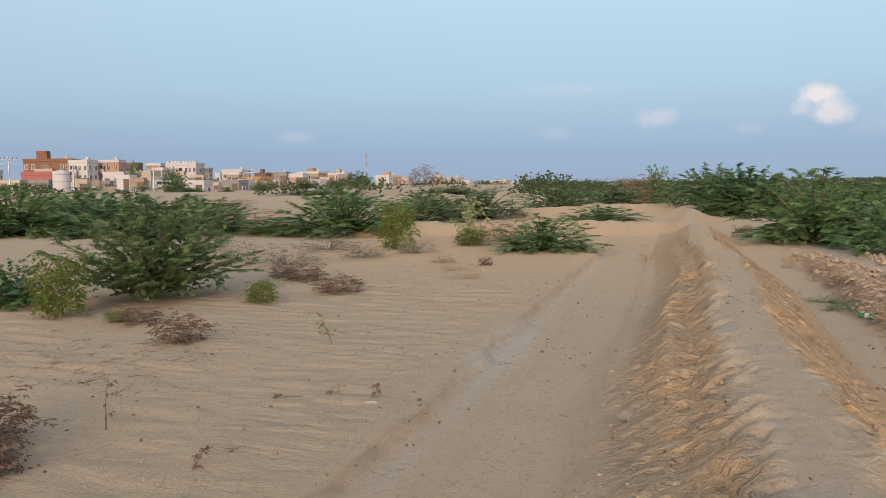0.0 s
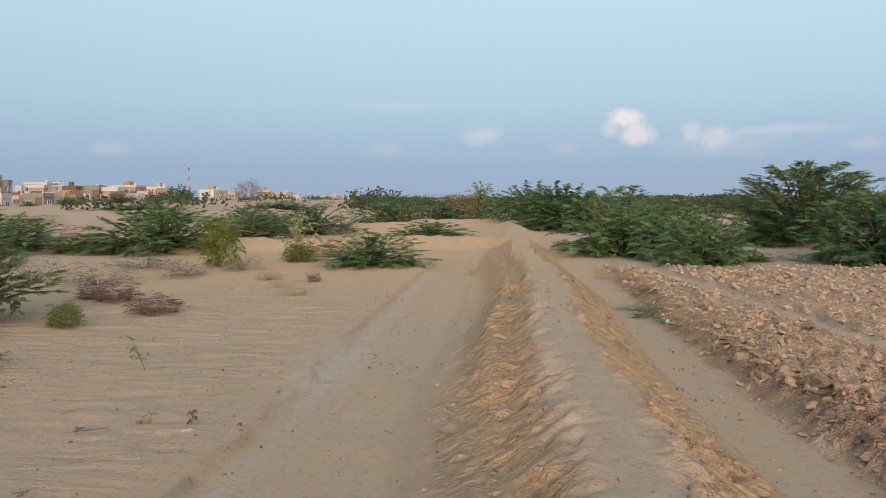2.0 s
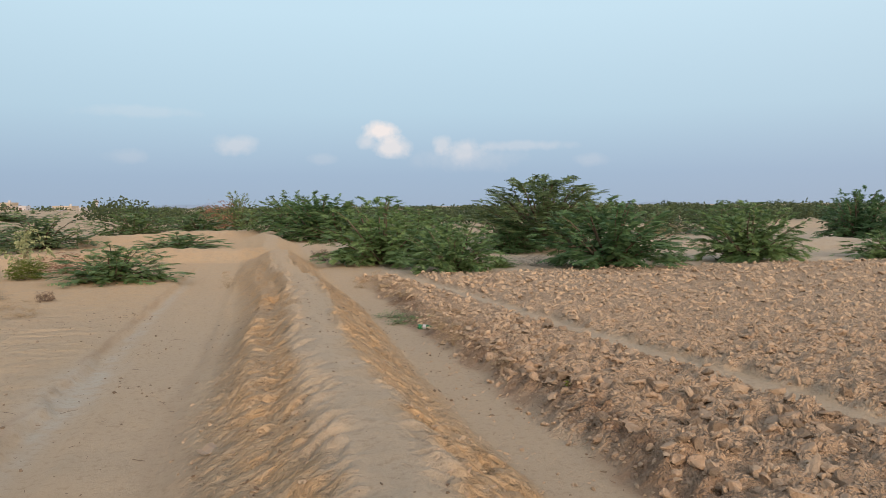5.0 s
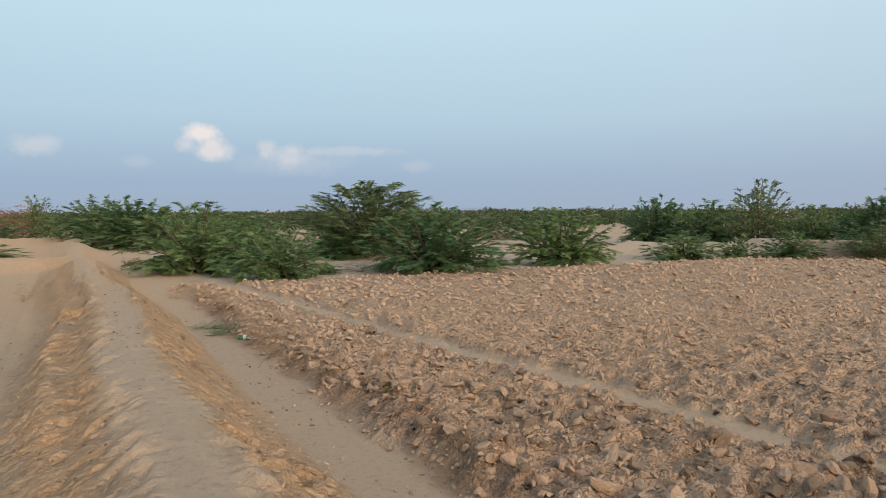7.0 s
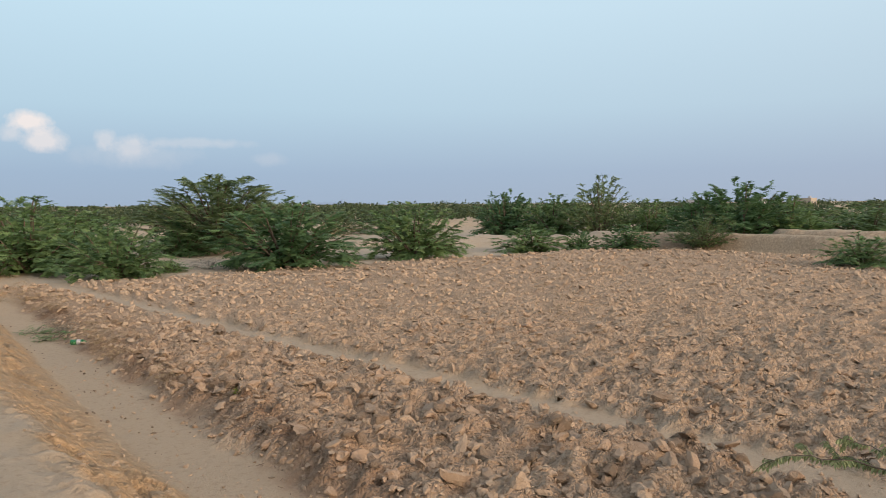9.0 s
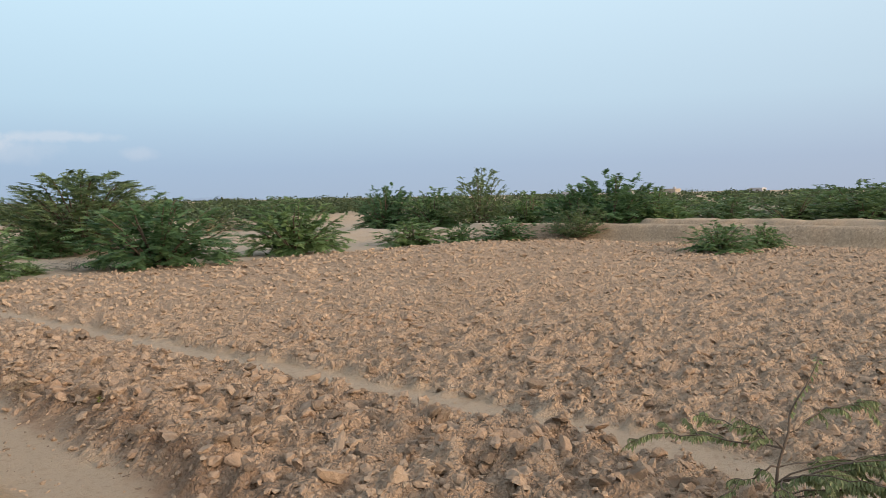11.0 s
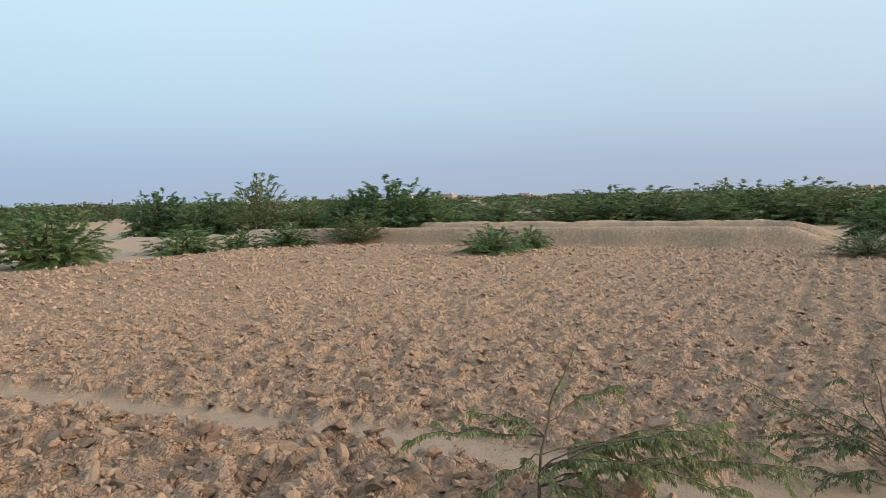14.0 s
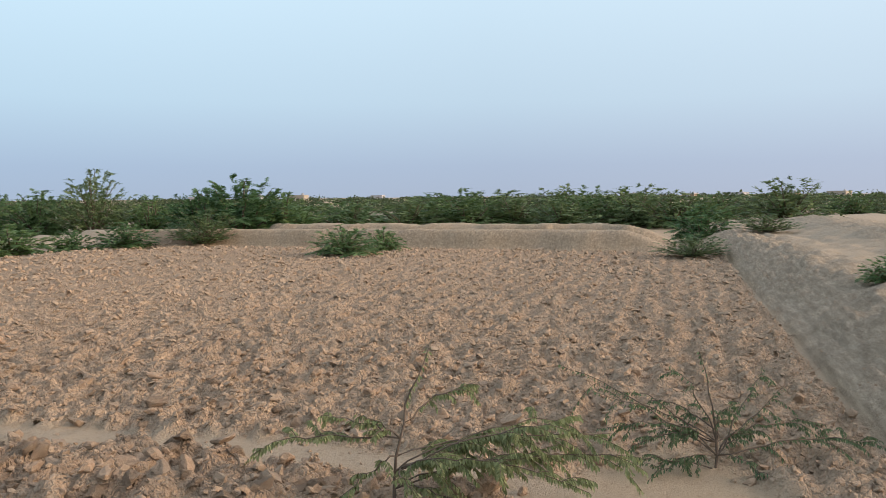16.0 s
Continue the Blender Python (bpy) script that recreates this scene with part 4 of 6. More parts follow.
# kind, x, y, width, height, turn; the first of a kind is the one built above
PLANTS = [
    (umbrella, -10.0, 12.7, 3.0, 2.15, 0.4), (bush_b, -25.0, 29.5, 5.2, 1.9, 1.1), (bush_a, -29.5, 28.0, 5.2, 2.3, 2.0), (bush_a, -21.6, 31.0, 5.0, 1.8, 0.2),
    (bush_a, -33.0, 36.0, 6.0, 2.2, 3.3), (low_b, -12.2, 11.3, 1.5, 0.85, 0.3), (yell, -10.1, 10.4, 0.95, 1.05, 0.0),
    (bush_a, -14.5, 31.4, 5.2, 2.05, 0.9), (far_b, -14.1, 42.7, 4.8, 1.7, 2.1), (yell, -9.1, 24.2, 1.35, 1.5, 1.7), (low_a, -17.9, 31.2, 2.6, 0.75, 0.1),
    (low_a, -4.3, 24.9, 3.3, 1.15, 0.5), (low_a, -4.2, 43.0, 4.4, 1.0, 1.9),
    (far_b, -12.4, 48.4, 6.0, 2.1, 1.4), (far_a, -8.9, 59.3, 5.4, 2.3, 2.7), (far_a, -5.1, 67.0, 6.6, 2.0, 0.6), (far_a, -17.5, 52.0, 5.0, 1.9, 2.3),
    (rust, -4.3, 79.5, 3.6, 3.1, 0.0), (far_b, -2.3, 82.5, 4.0, 3.8, 1.0),
    (far_a, 2.2, 61.0, 6.4, 3.1, 2.2), (far_a, 5.2, 50.5, 6.2, 2.6, 1.2), (bush_b, 4.0, 53.0, 5.8, 3.1, 0.1), (bush_a, 8.6, 43.0, 4.6, 2.2, 5.1),
    (bush_c, 4.75, 30.2, 4.3, 2.6, 2.9), (bush_a, 6.5, 25.6, 2.9, 1.85, 1.3), (bush_b, 6.9, 29.2, 2.0, 1.5, 0.7),
    (tall, 13.9, 36.0, 6.5, 3.65, 0.0), (bush_b, 11.8, 35.2, 3.2, 1.6, 4.0),
    (bush_b, 12.5, 25.8, 4.7, 2.4, 0.3), (bush_a, 18.5, 26.3, 3.7, 2.25, 3.6), (low_a, 25.4, 26.4, 3.4, 1.25, 1.5),
    (far_a, 33.0, 50.3, 4.8, 2.4, 0.3), (far_b, 29.6, 52.4, 4.0, 2.1, 1.3), (bush_b, 34.9, 38.8, 4.0, 3.0, 2.3), (bush_a, 35.8, 35.2, 3.8, 2.7, 3.3),
    (airy, 35.7, 31.2, 3.9, 3.8, 0.0), (bush_c, 38.2, 29.4, 3.6, 2.4, 4.3), (bush_b, 36.3, 22.2, 5.6, 3.3, 5.3), (bush_b, 36.6, 25.0, 3.8, 2.6, 0.8), (bush_c, 37.5, 20.2, 3.8, 2.5, 1.8),
    (low_b, 29.0, 23.6, 2.6, 1.15, 2.8), (airy, 31.2, 21.0, 2.6, 1.7, 1.0), (low_a, 26.6, 11.9, 2.4, 1.1, 0.2), (low_a, 29.2, 11.3, 1.5, 0.95, 1.2), (low_b, 27.6, 25.4, 1.8, 0.9, 1.6),
    (far_b, 50.6, 22.1, 6.4, 2.2, 2.2), (far_a, 44.4, 19.5, 5.4, 2.1, 3.2), (far_b, 47.6, 16.8, 6.0, 2.1, 4.2), (far_a, 52.6, 14.4, 6.6, 2.5, 5.2), (far_b, 51.4, 10.5, 5.8, 2.3, 6.2), (far_a, 54.2, 5.8, 6.0, 2.8, 0.9), (far_b, 52.4, 2.3, 5.4, 2.7, 1.9),
    (far_a, 57.0, 18.0, 7.5, 2.4, 2.9), (far_b, 60.5, 8.4, 5.0, 2.9, 3.9), (far_b, 56.0, -7.2, 5.4, 2.8, 4.9), (low_b, 38.5, -1.1, 2.8, 1.6, 5.9), (far_b, 55.5, 12.6, 7.0, 2.3, 2.5), (far_a, 56.5, 3.6, 7.0, 2.5, 5.1), (far_b, 48.8, 6.8, 5.6, 2.1, 3.1), (far_a, 49.0, 13.2, 6.0, 2.0, 0.2), (far_b, 50.0, 0.2, 5.4, 2.2, 4.4), (far_a, 47.0, 24.6, 6.0, 2.2, 1.8), (far_b, 43.0, 28.0, 6.0, 2.2, 0.6), (far_a, 50.5, -1.6, 4.6, 1.9, 1.0),
    (airy, 28.3, -0.55, 2.1, 0.82, 0.6), (airy, 34.6, -3.6, 2.2, 0.75, 2.0), (far_a, 78.9, -15.7, 5.4, 2.4, 0.0), (far_b, 75.4, -4.2, 6.8, 2.3, 1.0), (low_a, 15.7, -3.6, 1.0, 0.5, 0.0),
    (far_b, -71.4, 96.5, 4.2, 4.2, 0.0), (far_a, -59.7, 137.6, 5.4, 4.9, 0.4), (far_a, -64.2, 89.3, 4.4, 2.4, 2.0), (far_b, -55.9, 94.7, 3.2, 2.5, 2.2), (far_a, -50.6, 97.7, 4.4, 3.0, 3.0),
    (far_a, -98.4, 132.5, 4.4, 6.3, 0.0), (far_b, -69.9, 95.1, 3.3, 3.2, 0.9), (far_a, -110.5, 135.7, 3.9, 7.8, 1.8), (far_b, -65.2, 110.2, 3.4, 3.1, 2.7), (far_a, -62.5, 119.7, 4.4, 3.0, 3.6), (far_b, -59.9, 92.3, 2.4, 2.3, 4.5), (far_a, -57.8, 81.6, 3.7, 1.8, 5.4),
    (bare, -39.1, 115.6, 4.8, 5.2, 2.0), (rust, -38.0, 112.0, 6.0, 1.3, 0.3), (far_b, -27.0, 60.0, 5.5, 1.8, 1.0), (far_a, -22.0, 74.0, 6.5, 2.0, 2.0), (far_b, -35.0, 70.0, 6.0, 1.4, 0.2),
    (dry, -8.3, 10.2, 0.75, 0.30, 0.0), (dry, -6.8, 9.2, 0.85, 0.42, 1.0), (dry, -5.2, 4.45, 0.85, 0.5, 2.0), (dry, -5.75, 5.05, 0.7, 0.45, 4.0), (dry, -8.5, 16.2, 1.1, 0.38, 3.0), (dry, -6.7, 14.3, 1.1, 0.36, 0.5), (dry, -9.3, 16.6, 0.8, 0.3, 5.0),
    (yell, -7.5, 12.6, 0.62, 0.42, 0.5), (yell, -8.85, 10.35, 0.5, 0.16, 2.5), (grey, -10.6, 19.3, 2.4, 0.65, 0.0), (grey, -12.8, 19.8, 2.2, 0.8, 1.0), (grey, -9.2, 21.4, 2.2, 0.6, 2.0), (grey, -11.4, 23.6, 2.6, 0.7, 3.0), (grey, -8.0, 23.0, 1.6, 0.5, 4.0), (grey, -6.4, 20.6, 0.9, 0.25, 0.7),
    (grey, -16.4, 23.6, 2.4, 0.8, 1.7), (pale, -7.2, 26.8, 1.4, 1.55, 0.0), (pale, -8.4, 23.1, 0.4, 0.75, 1.0), (yell, -7.0, 26.0, 1.2, 0.6, 1.1), (rust, -6.4, 28.0, 2.4, 0.7, 1.0), (dry, -5.0, 20.0, 0.45, 0.25, 2.2), (straw, -4.8, 17.3, 0.9, 0.35, 0.0), (straw, -5.6, 18.6, 0.7, 0.4, 2.0),
    (straw, -0.9, 22.4, 0.5, 0.5, 1.0), (dry, 2.5, 32.6, 0.9, 0.5, 1.4), (straw, 2.75, 21.3, 0.6, 0.35, 3.0), (straw, 3.15, 20.2, 0.8, 0.5, 1.5), (straw, 3.05, 13.0, 0.9, 0.35, 0.6), (creeper, 2.75, 14.7, 1.1, 0.20, 0.5), (creeper, 2.6, 15.5, 0.8, 0.16, 2.5), (straw, 3.1, 9.6, 0.5, 0.25, 1.1), (straw, 3.2, 17.5, 0.9, 0.4, 4.0), (grey, 2.95, 15.4, 0.7, 0.3, 0.0), (straw, 3.0, 11.8, 0.6, 0.3, 2.6),
    (grey, -21.0, 27.5, 4.0, 0.7, 2.0), (rust, -24.0, 40.0, 5.0, 0.9, 0.8), (rust, -33.0, 49.0, 6.0, 1.0, 2.8), (low_a, 8.6, 27.0, 1.3, 0.45, 3.0), (grey, 10.0, 27.2, 1.6, 0.5, 2.0), (low_a, 14.8, 31.0, 2.2, 0.5, 1.0), (straw, 37.0, 33.0, 2.2, 1.0, 1.0), (low_a, 15.8, 27.6, 1.6, 0.4, 0.3), (low_b, 13.6, 30.5, 1.8, 0.5, 2.3), (low_a, 21.5, 28.6, 2.2, 0.6, 1.2), (rust, 14.6, 37.2, 4.0, 0.9, 1.0), (straw, 20.2, 36.5, 2.0, 0.8, 0.4),
]
placed = set()
for kind, x, y, w, h, turn in PLANTS:
    h = max(0.35 * h, h - float(rise(np.array([x]), np.array([y]))[0]))
    put(kind, x, y, w * 1.0, h * 1.04, turn, 0.02 * h, first=kind.name not in placed)
    placed.add(kind.name)


# far scrub: one mass of many small leaves standing in uneven clumps
def far_scrub():
    nrng = np.random.default_rng(5)
    pts = []
    for k in range(1500):
        yaw = radians(nrng.uniform(-118, 62))
        d = 75 * (12 ** nrng.uniform(0, 1))
        x, y = -math.sin(yaw) * d, math.cos(yaw) * d
        if yaw > radians(11) and d < 420 and nrng.uniform() < 0.93:
            continue
        w, h = nrng.uniform(3.5, 7) * (1 + d / 350), 1.4 + 1.1 * nrng.uniform() ** 1.5 * (1 + d / 350)
        pts.append((x, y, w, h, d))
    B, D, L, Wd = [], [], [], []
    P = np.array(pts)
    zs = height(P[:, 0], P[:, 1])
    for (x, y, w, h, d), z in zip(pts, zs):
        n = int(190 if d < 150 else 90 if d < 400 else 36)
        a, r = nrng.uniform(0, 6.2832, n), np.sqrt(nrng.uniform(0, 1, n))
        lump = 0.85 + 0.12 * np.sin(a * 3 + x) + 0.06 * np.sin(a * 7 + y)
        hh = h * np.sqrt(np.maximum(0.02, 1 - (r * 0.95) ** 2)) * lump * nrng.uniform(0.1, 1, n) ** 0.4
        B.append(np.stack([x + r * np.cos(a) * w / 2, y + r * np.sin(a) * w / 2, z + hh - 0.1], 1))
        dd = nrng.normal(size=(n, 3)) * [1, 1, 0.4]
        D.append(dd / np.linalg.norm(dd, axis=1, keepdims=True))
        s = 0.30 + d / 330
        L.append(0.75 * s * nrng.uniform(0.6, 1.3, n))
        Wd.append(0.5 * s * nrng.uniform(0.6, 1.4, n))
    v, f = blades(nrng, np.concatenate(B), np.concatenate(D), np.concatenate(L), np.concatenate(Wd))
    return tagged(new("far_scrub", mesh_from("far_scrub", v, f, M_LEAF_S)), "far belt of dark green scrub along the horizon", "scrub", kind="stuff")


far_scrub()


# ---- the town beyond the plain ----
PAINTS = {"brick": (0.33, 0.13, 0.075), "pink": (0.55, 0.17, 0.15), "cream": (0.56, 0.47, 0.37), "grey": (0.33, 0.32, 0.31), "white": (0.66, 0.62, 0.63), "salmon": (0.56, 0.31, 0.22),
          "brown": (0.20, 0.13, 0.10), "tan": (0.52, 0.37, 0.23), "ochre": (0.62, 0.36, 0.12), "stripe": (0.62, 0.45, 0.34), "wallb": (0.46, 0.34, 0.24)}
WORDS = {"brick": "red-brown brick", "pink": "faded red plaster", "cream": "cream plaster", "grey": "grey concrete", "white": "white plaster", "salmon": "salmon-pink plaster",
         "brown": "dark brown", "tan": "tan plaster", "ochre": "ochre yellow plaster", "stripe": "pale plaster with red piers", "wallb": "mud-coloured"}
M_PAINT = {k: paint_material("plaster_" + k, tuple(v * (0.60 if k in ("brick", "tan", "brown", "wallb", "grey", "ochre", "pink") else 0.74) for v in c)) for k, c in PAINTS.items()}
M_FRAME = paint_material("window_frame", (0.55, 0.50, 0.45), 0.6)
M_PANE = paint_material("dark_pane", (0.035, 0.04, 0.05), 0.12, 0.0, 0.05)
M_STEEL = paint_material("galvanised_steel", (0.42, 0.42, 0.43), 0.45, 0.7)
M_REDP = paint_material("red_paint", (0.24, 0.12, 0.10), 0.6)


def block(x0, x1, y0, y1, z0, z1, bev=0.0):
    bm = bmesh.new()
    bmesh.ops.create_cube(bm, size=1.0)
    for v in bm.verts:
        v.co = ((x0 + x1) / 2 + v.co.x * (x1 - x0), (y0 + y1) / 2 + v.co.y * (y1 - y0), (z0 + z1) / 2 + v.co.z * (z1 - z0))
    if bev:
        bmesh.ops.bevel(bm, geom=bm.edges[:], offset=bev, segments=1, affect="EDGES")
    return bm


def join(*bms):
    out = bmesh.new()
    for b in bms:
        me = bpy.data.meshes.new("tmp")
        b.to_mesh(me)
        b.free()
        out.from_mesh(me)
        bpy.data.meshes.remove(me)
    return out


def rod(p, q, r0, r1, sides=8):
    v, f = [], []
    tube(v, f, [p, Vector(p).lerp(Vector(q), 0.5), q], r0, r1, sides)
    bm = bmesh.new()
    vs = [bm.verts.new(c) for c in v]
    for a in f:
        bm.faces.new([vs[i] for i in a])
    bm.faces.new(vs[:sides][::-1])
    bm.faces.new(vs[-sides:])
    return bm


def window_meshes():
    fr = join(block(-0.62, -0.5, -0.12, 0.02, 0, 1.5), block(0.5, 0.62, -0.12, 0.02, 0, 1.5), block(-0.62, 0.62, -0.12, 0.02, 1.38, 1.5), block(-0.7, 0.7, -0.2, 0.02, -0.12, 0.0), block(-0.05, 0.05, -0.10, 0.02, 0, 1.38))
    pn = block(-0.5, 0.5, -0.05, 0.02, 0, 1.38)
    out = []
    for name, bm, mat in (("window", fr, M_FRAME), ("pane", pn, M_PANE)):
        me = bpy.data.meshes.new(name)
        bm.to_mesh(me)
        bm.free()
        me.materials.append(mat)
        out.append(me)
    return out


WIN_ME, PANE_ME = window_meshes()


def add_window(parent, m):
    w = new("window", WIN_ME)
    w.parent, w.matrix_basis = parent, m
    p = new("pane", PANE_ME)
    p.parent = w


def house(x, y, w, top, mat, storeys, cols, turn, extra):
    z0 = zat(x, y) - 0.3
    root = new("house" if extra != "wall" else "compound_wall")
    turn = -0.52 + 0.5 * turn
    face = math.atan2(-x, y) + turn
    root.matrix_basis = pose(x, y, z0, 0, 0, math.degrees(face))
    h, d = top - z0, max(4.0, w * 0.75)
    paint = M_PAINT[mat]
    if extra == "wall":
        part("wall", block(-w / 2, w / 2, 0, 0.3, 0, h, 0.03), paint, root)
        for k in range(4):
            px = -w / 2 + w * k / 3
            part("pier", block(px - 0.2, px + 0.2, -0.06, 0.36, 0, h + 0.15, 0.03), paint, root)
        tagged(root, WORDS[mat] + " boundary wall with piers at the town's edge", "wall")
        return
    w0 = w / (math.cos(turn) + 0.75 * abs(math.sin(turn)))
    d = w0 * 0.75
    part("wall", join(block(-w0 / 2, w0 / 2, 0, d, 0, h - 0.7, 0.04)), paint, root)
    t = 0.25
    parapet = join(block(-w0 / 2 - 0.08, w0 / 2 + 0.08, -0.08, t, h - 0.7, h), block(-w0 / 2 - 0.08, w0 / 2 + 0.08, d - t, d + 0.08, h - 0.7, h),
                   block(-w0 / 2 - 0.08, -w0 / 2 + t, t, d - t, h - 0.7, h), block(w0 / 2 - t, w0 / 2 + 0.08, t, d - t, h - 0.7, h))
    part("parapet", parapet, M_PAINT["white"] if mat in ("salmon", "stripe", "tan") else paint, root)
    fl = (h - 0.9) / storeys
    for s in range(1, storeys):
        part("ledge", block(-w0 / 2 - 0.1, w0 / 2 + 0.1, -0.1, 0.05, s * fl - 0.1, s * fl + 0.1), paint, root)
    wr = random.Random(int(abs(x) * 10))
    if storeys > 1 and w0 > 4:
        for s in range(1, storeys):
            bx = -w0 * 0.5 + w0 * wr.uniform(0.05, 0.45)
            bw = w0 * wr.uniform(0.3, 0.5)
            balcony = part("balcony", join(block(bx, bx + bw, -1.1, -0.102, s * fl - 0.12, s * fl + 0.06), block(bx, bx + bw, -1.1, -0.98, s * fl + 0.062, s * fl + 0.85),
                                           block(bx, bx + 0.12, -0.97, -0.102, s * fl + 0.062, s * fl + 0.85), block(bx + bw - 0.12, bx + bw, -0.97, -0.102, s * fl + 0.062, s * fl + 0.85)),
                           M_PAINT["white" if wr.random() < 0.6 else "cream"], root, "pale balcony")
            # flat dark panel stands in for the shaded recess behind the balcony
            part("recess_shade", block(bx + bw * 0.3, bx + bw * 0.75, -0.05, 0.03, s * fl + 0.07, s * fl + fl * 0.78), M_PANE, balcony)
    for s in range(storeys):
        for k in range(cols):
            cx = -w0 / 2 + w0 * (k + 0.5) / cols
            if s == 0 and k == cols // 2:
                part("door", block(cx - 0.55, cx + 0.55, -0.06, 0.02, 0.3, 2.5, 0.02), M_PAINT["brown"], root)
                continue
            if wr.random() < 0.15:
                continue
            add_window(root, Matrix.LocRotScale((cx + wr.uniform(-0.2, 0.2), 0.0, s * fl + fl * 0.30), None, (min(1.0, w0 / cols * 0.45), 1, min(1.05, fl * 0.33))))
        for side, rz in ((-1, -90), (1, 90)):
            for k in range(max(1, cols // 2)):
                cy = d * (k + 0.5) / max(1, cols // 2)
                add_window(root, pose(side * w0 / 2, cy, s * fl + fl * 0.30, 0, 0, rz) @ Matrix.Diagonal((0.8, 1, min(1.0, fl * 0.33), 1)))
    if extra == "tower":
        part("stair_tower", block(-w0 * 0.28, w0 * -0.06, d * 0.2, d * 0.5, h - 0.72, h + 2.0, 0.04), paint, root)
        part("awning", block(-w0 * 0.1, w0 * 0.45, -0.9, -0.1, fl * 2 - 0.1, fl * 2 + 0.08), M_PAINT["cream"], root)
    if extra == "top":
        part("stair_head", block(-w0 * 0.15, w0 * 0.12, d * 0.3, d * 0.6, h - 0.72, h + 1.1, 0.04), paint, root)
    if extra == "arch":
        for k in range(3):
            cx = -w0 * 0.3 + k * w0 * 0.3
            part("pier", block(cx - 0.25, cx + 0.25, -0.25, 0.05, 0.2, h - 0.8, 0.05), paint, root)
    if mat == "stripe":
        for k in range(6):
            cx = -w0 / 2 + w0 * (k + 0.5) / 6 - w0 / 12
            part("pier", block(cx - 0.12, cx + 0.12, -0.16, 0.03, 0.2, h - 0.75), M_PAINT["brick"], root)
    if extra == "crenel":
        for k in range(8):
            cx = -w0 / 2 + w0 * (k + 0.5) / 8
            part("merlon", block(cx - 0.3, cx + 0.3, -0.06, 0.22, h + 0.001, h + 0.45), paint, root)
    if extra == "dome":
        bm = bmesh.new()
        bmesh.ops.create_uvsphere(bm, u_segments=16, v_segments=8, radius=0.9)
        bmesh.ops.translate(bm, verts=bm.verts, vec=(w0 * 0.2, d * 0.5, h - 0.5))
        part("dome", bm, paint, root, smooth=True)
    # roof slab and a water tank on the larger roofs
    part("roof", block(-w0 / 2 + t, w0 / 2 - t, t, d - t, h - 0.70, h - 0.5), M_PAINT["grey"], root)
    if storeys > 1 and w0 > 5:
        part("water_tank", rod((w0 * 0.3, d * 0.4, h - 0.5), (w0 * 0.3, d * 0.4, h + 0.7), 0.55, 0.5, 12), M_PAINT["white"], root)
    kind = {1: "single-storey", 2: "two-storey", 3: "three-storey"}[storeys]
    tagged(root, "%s %s flat-roofed house with dark windows" % (kind, WORDS[mat]), "house", "houses of the town")


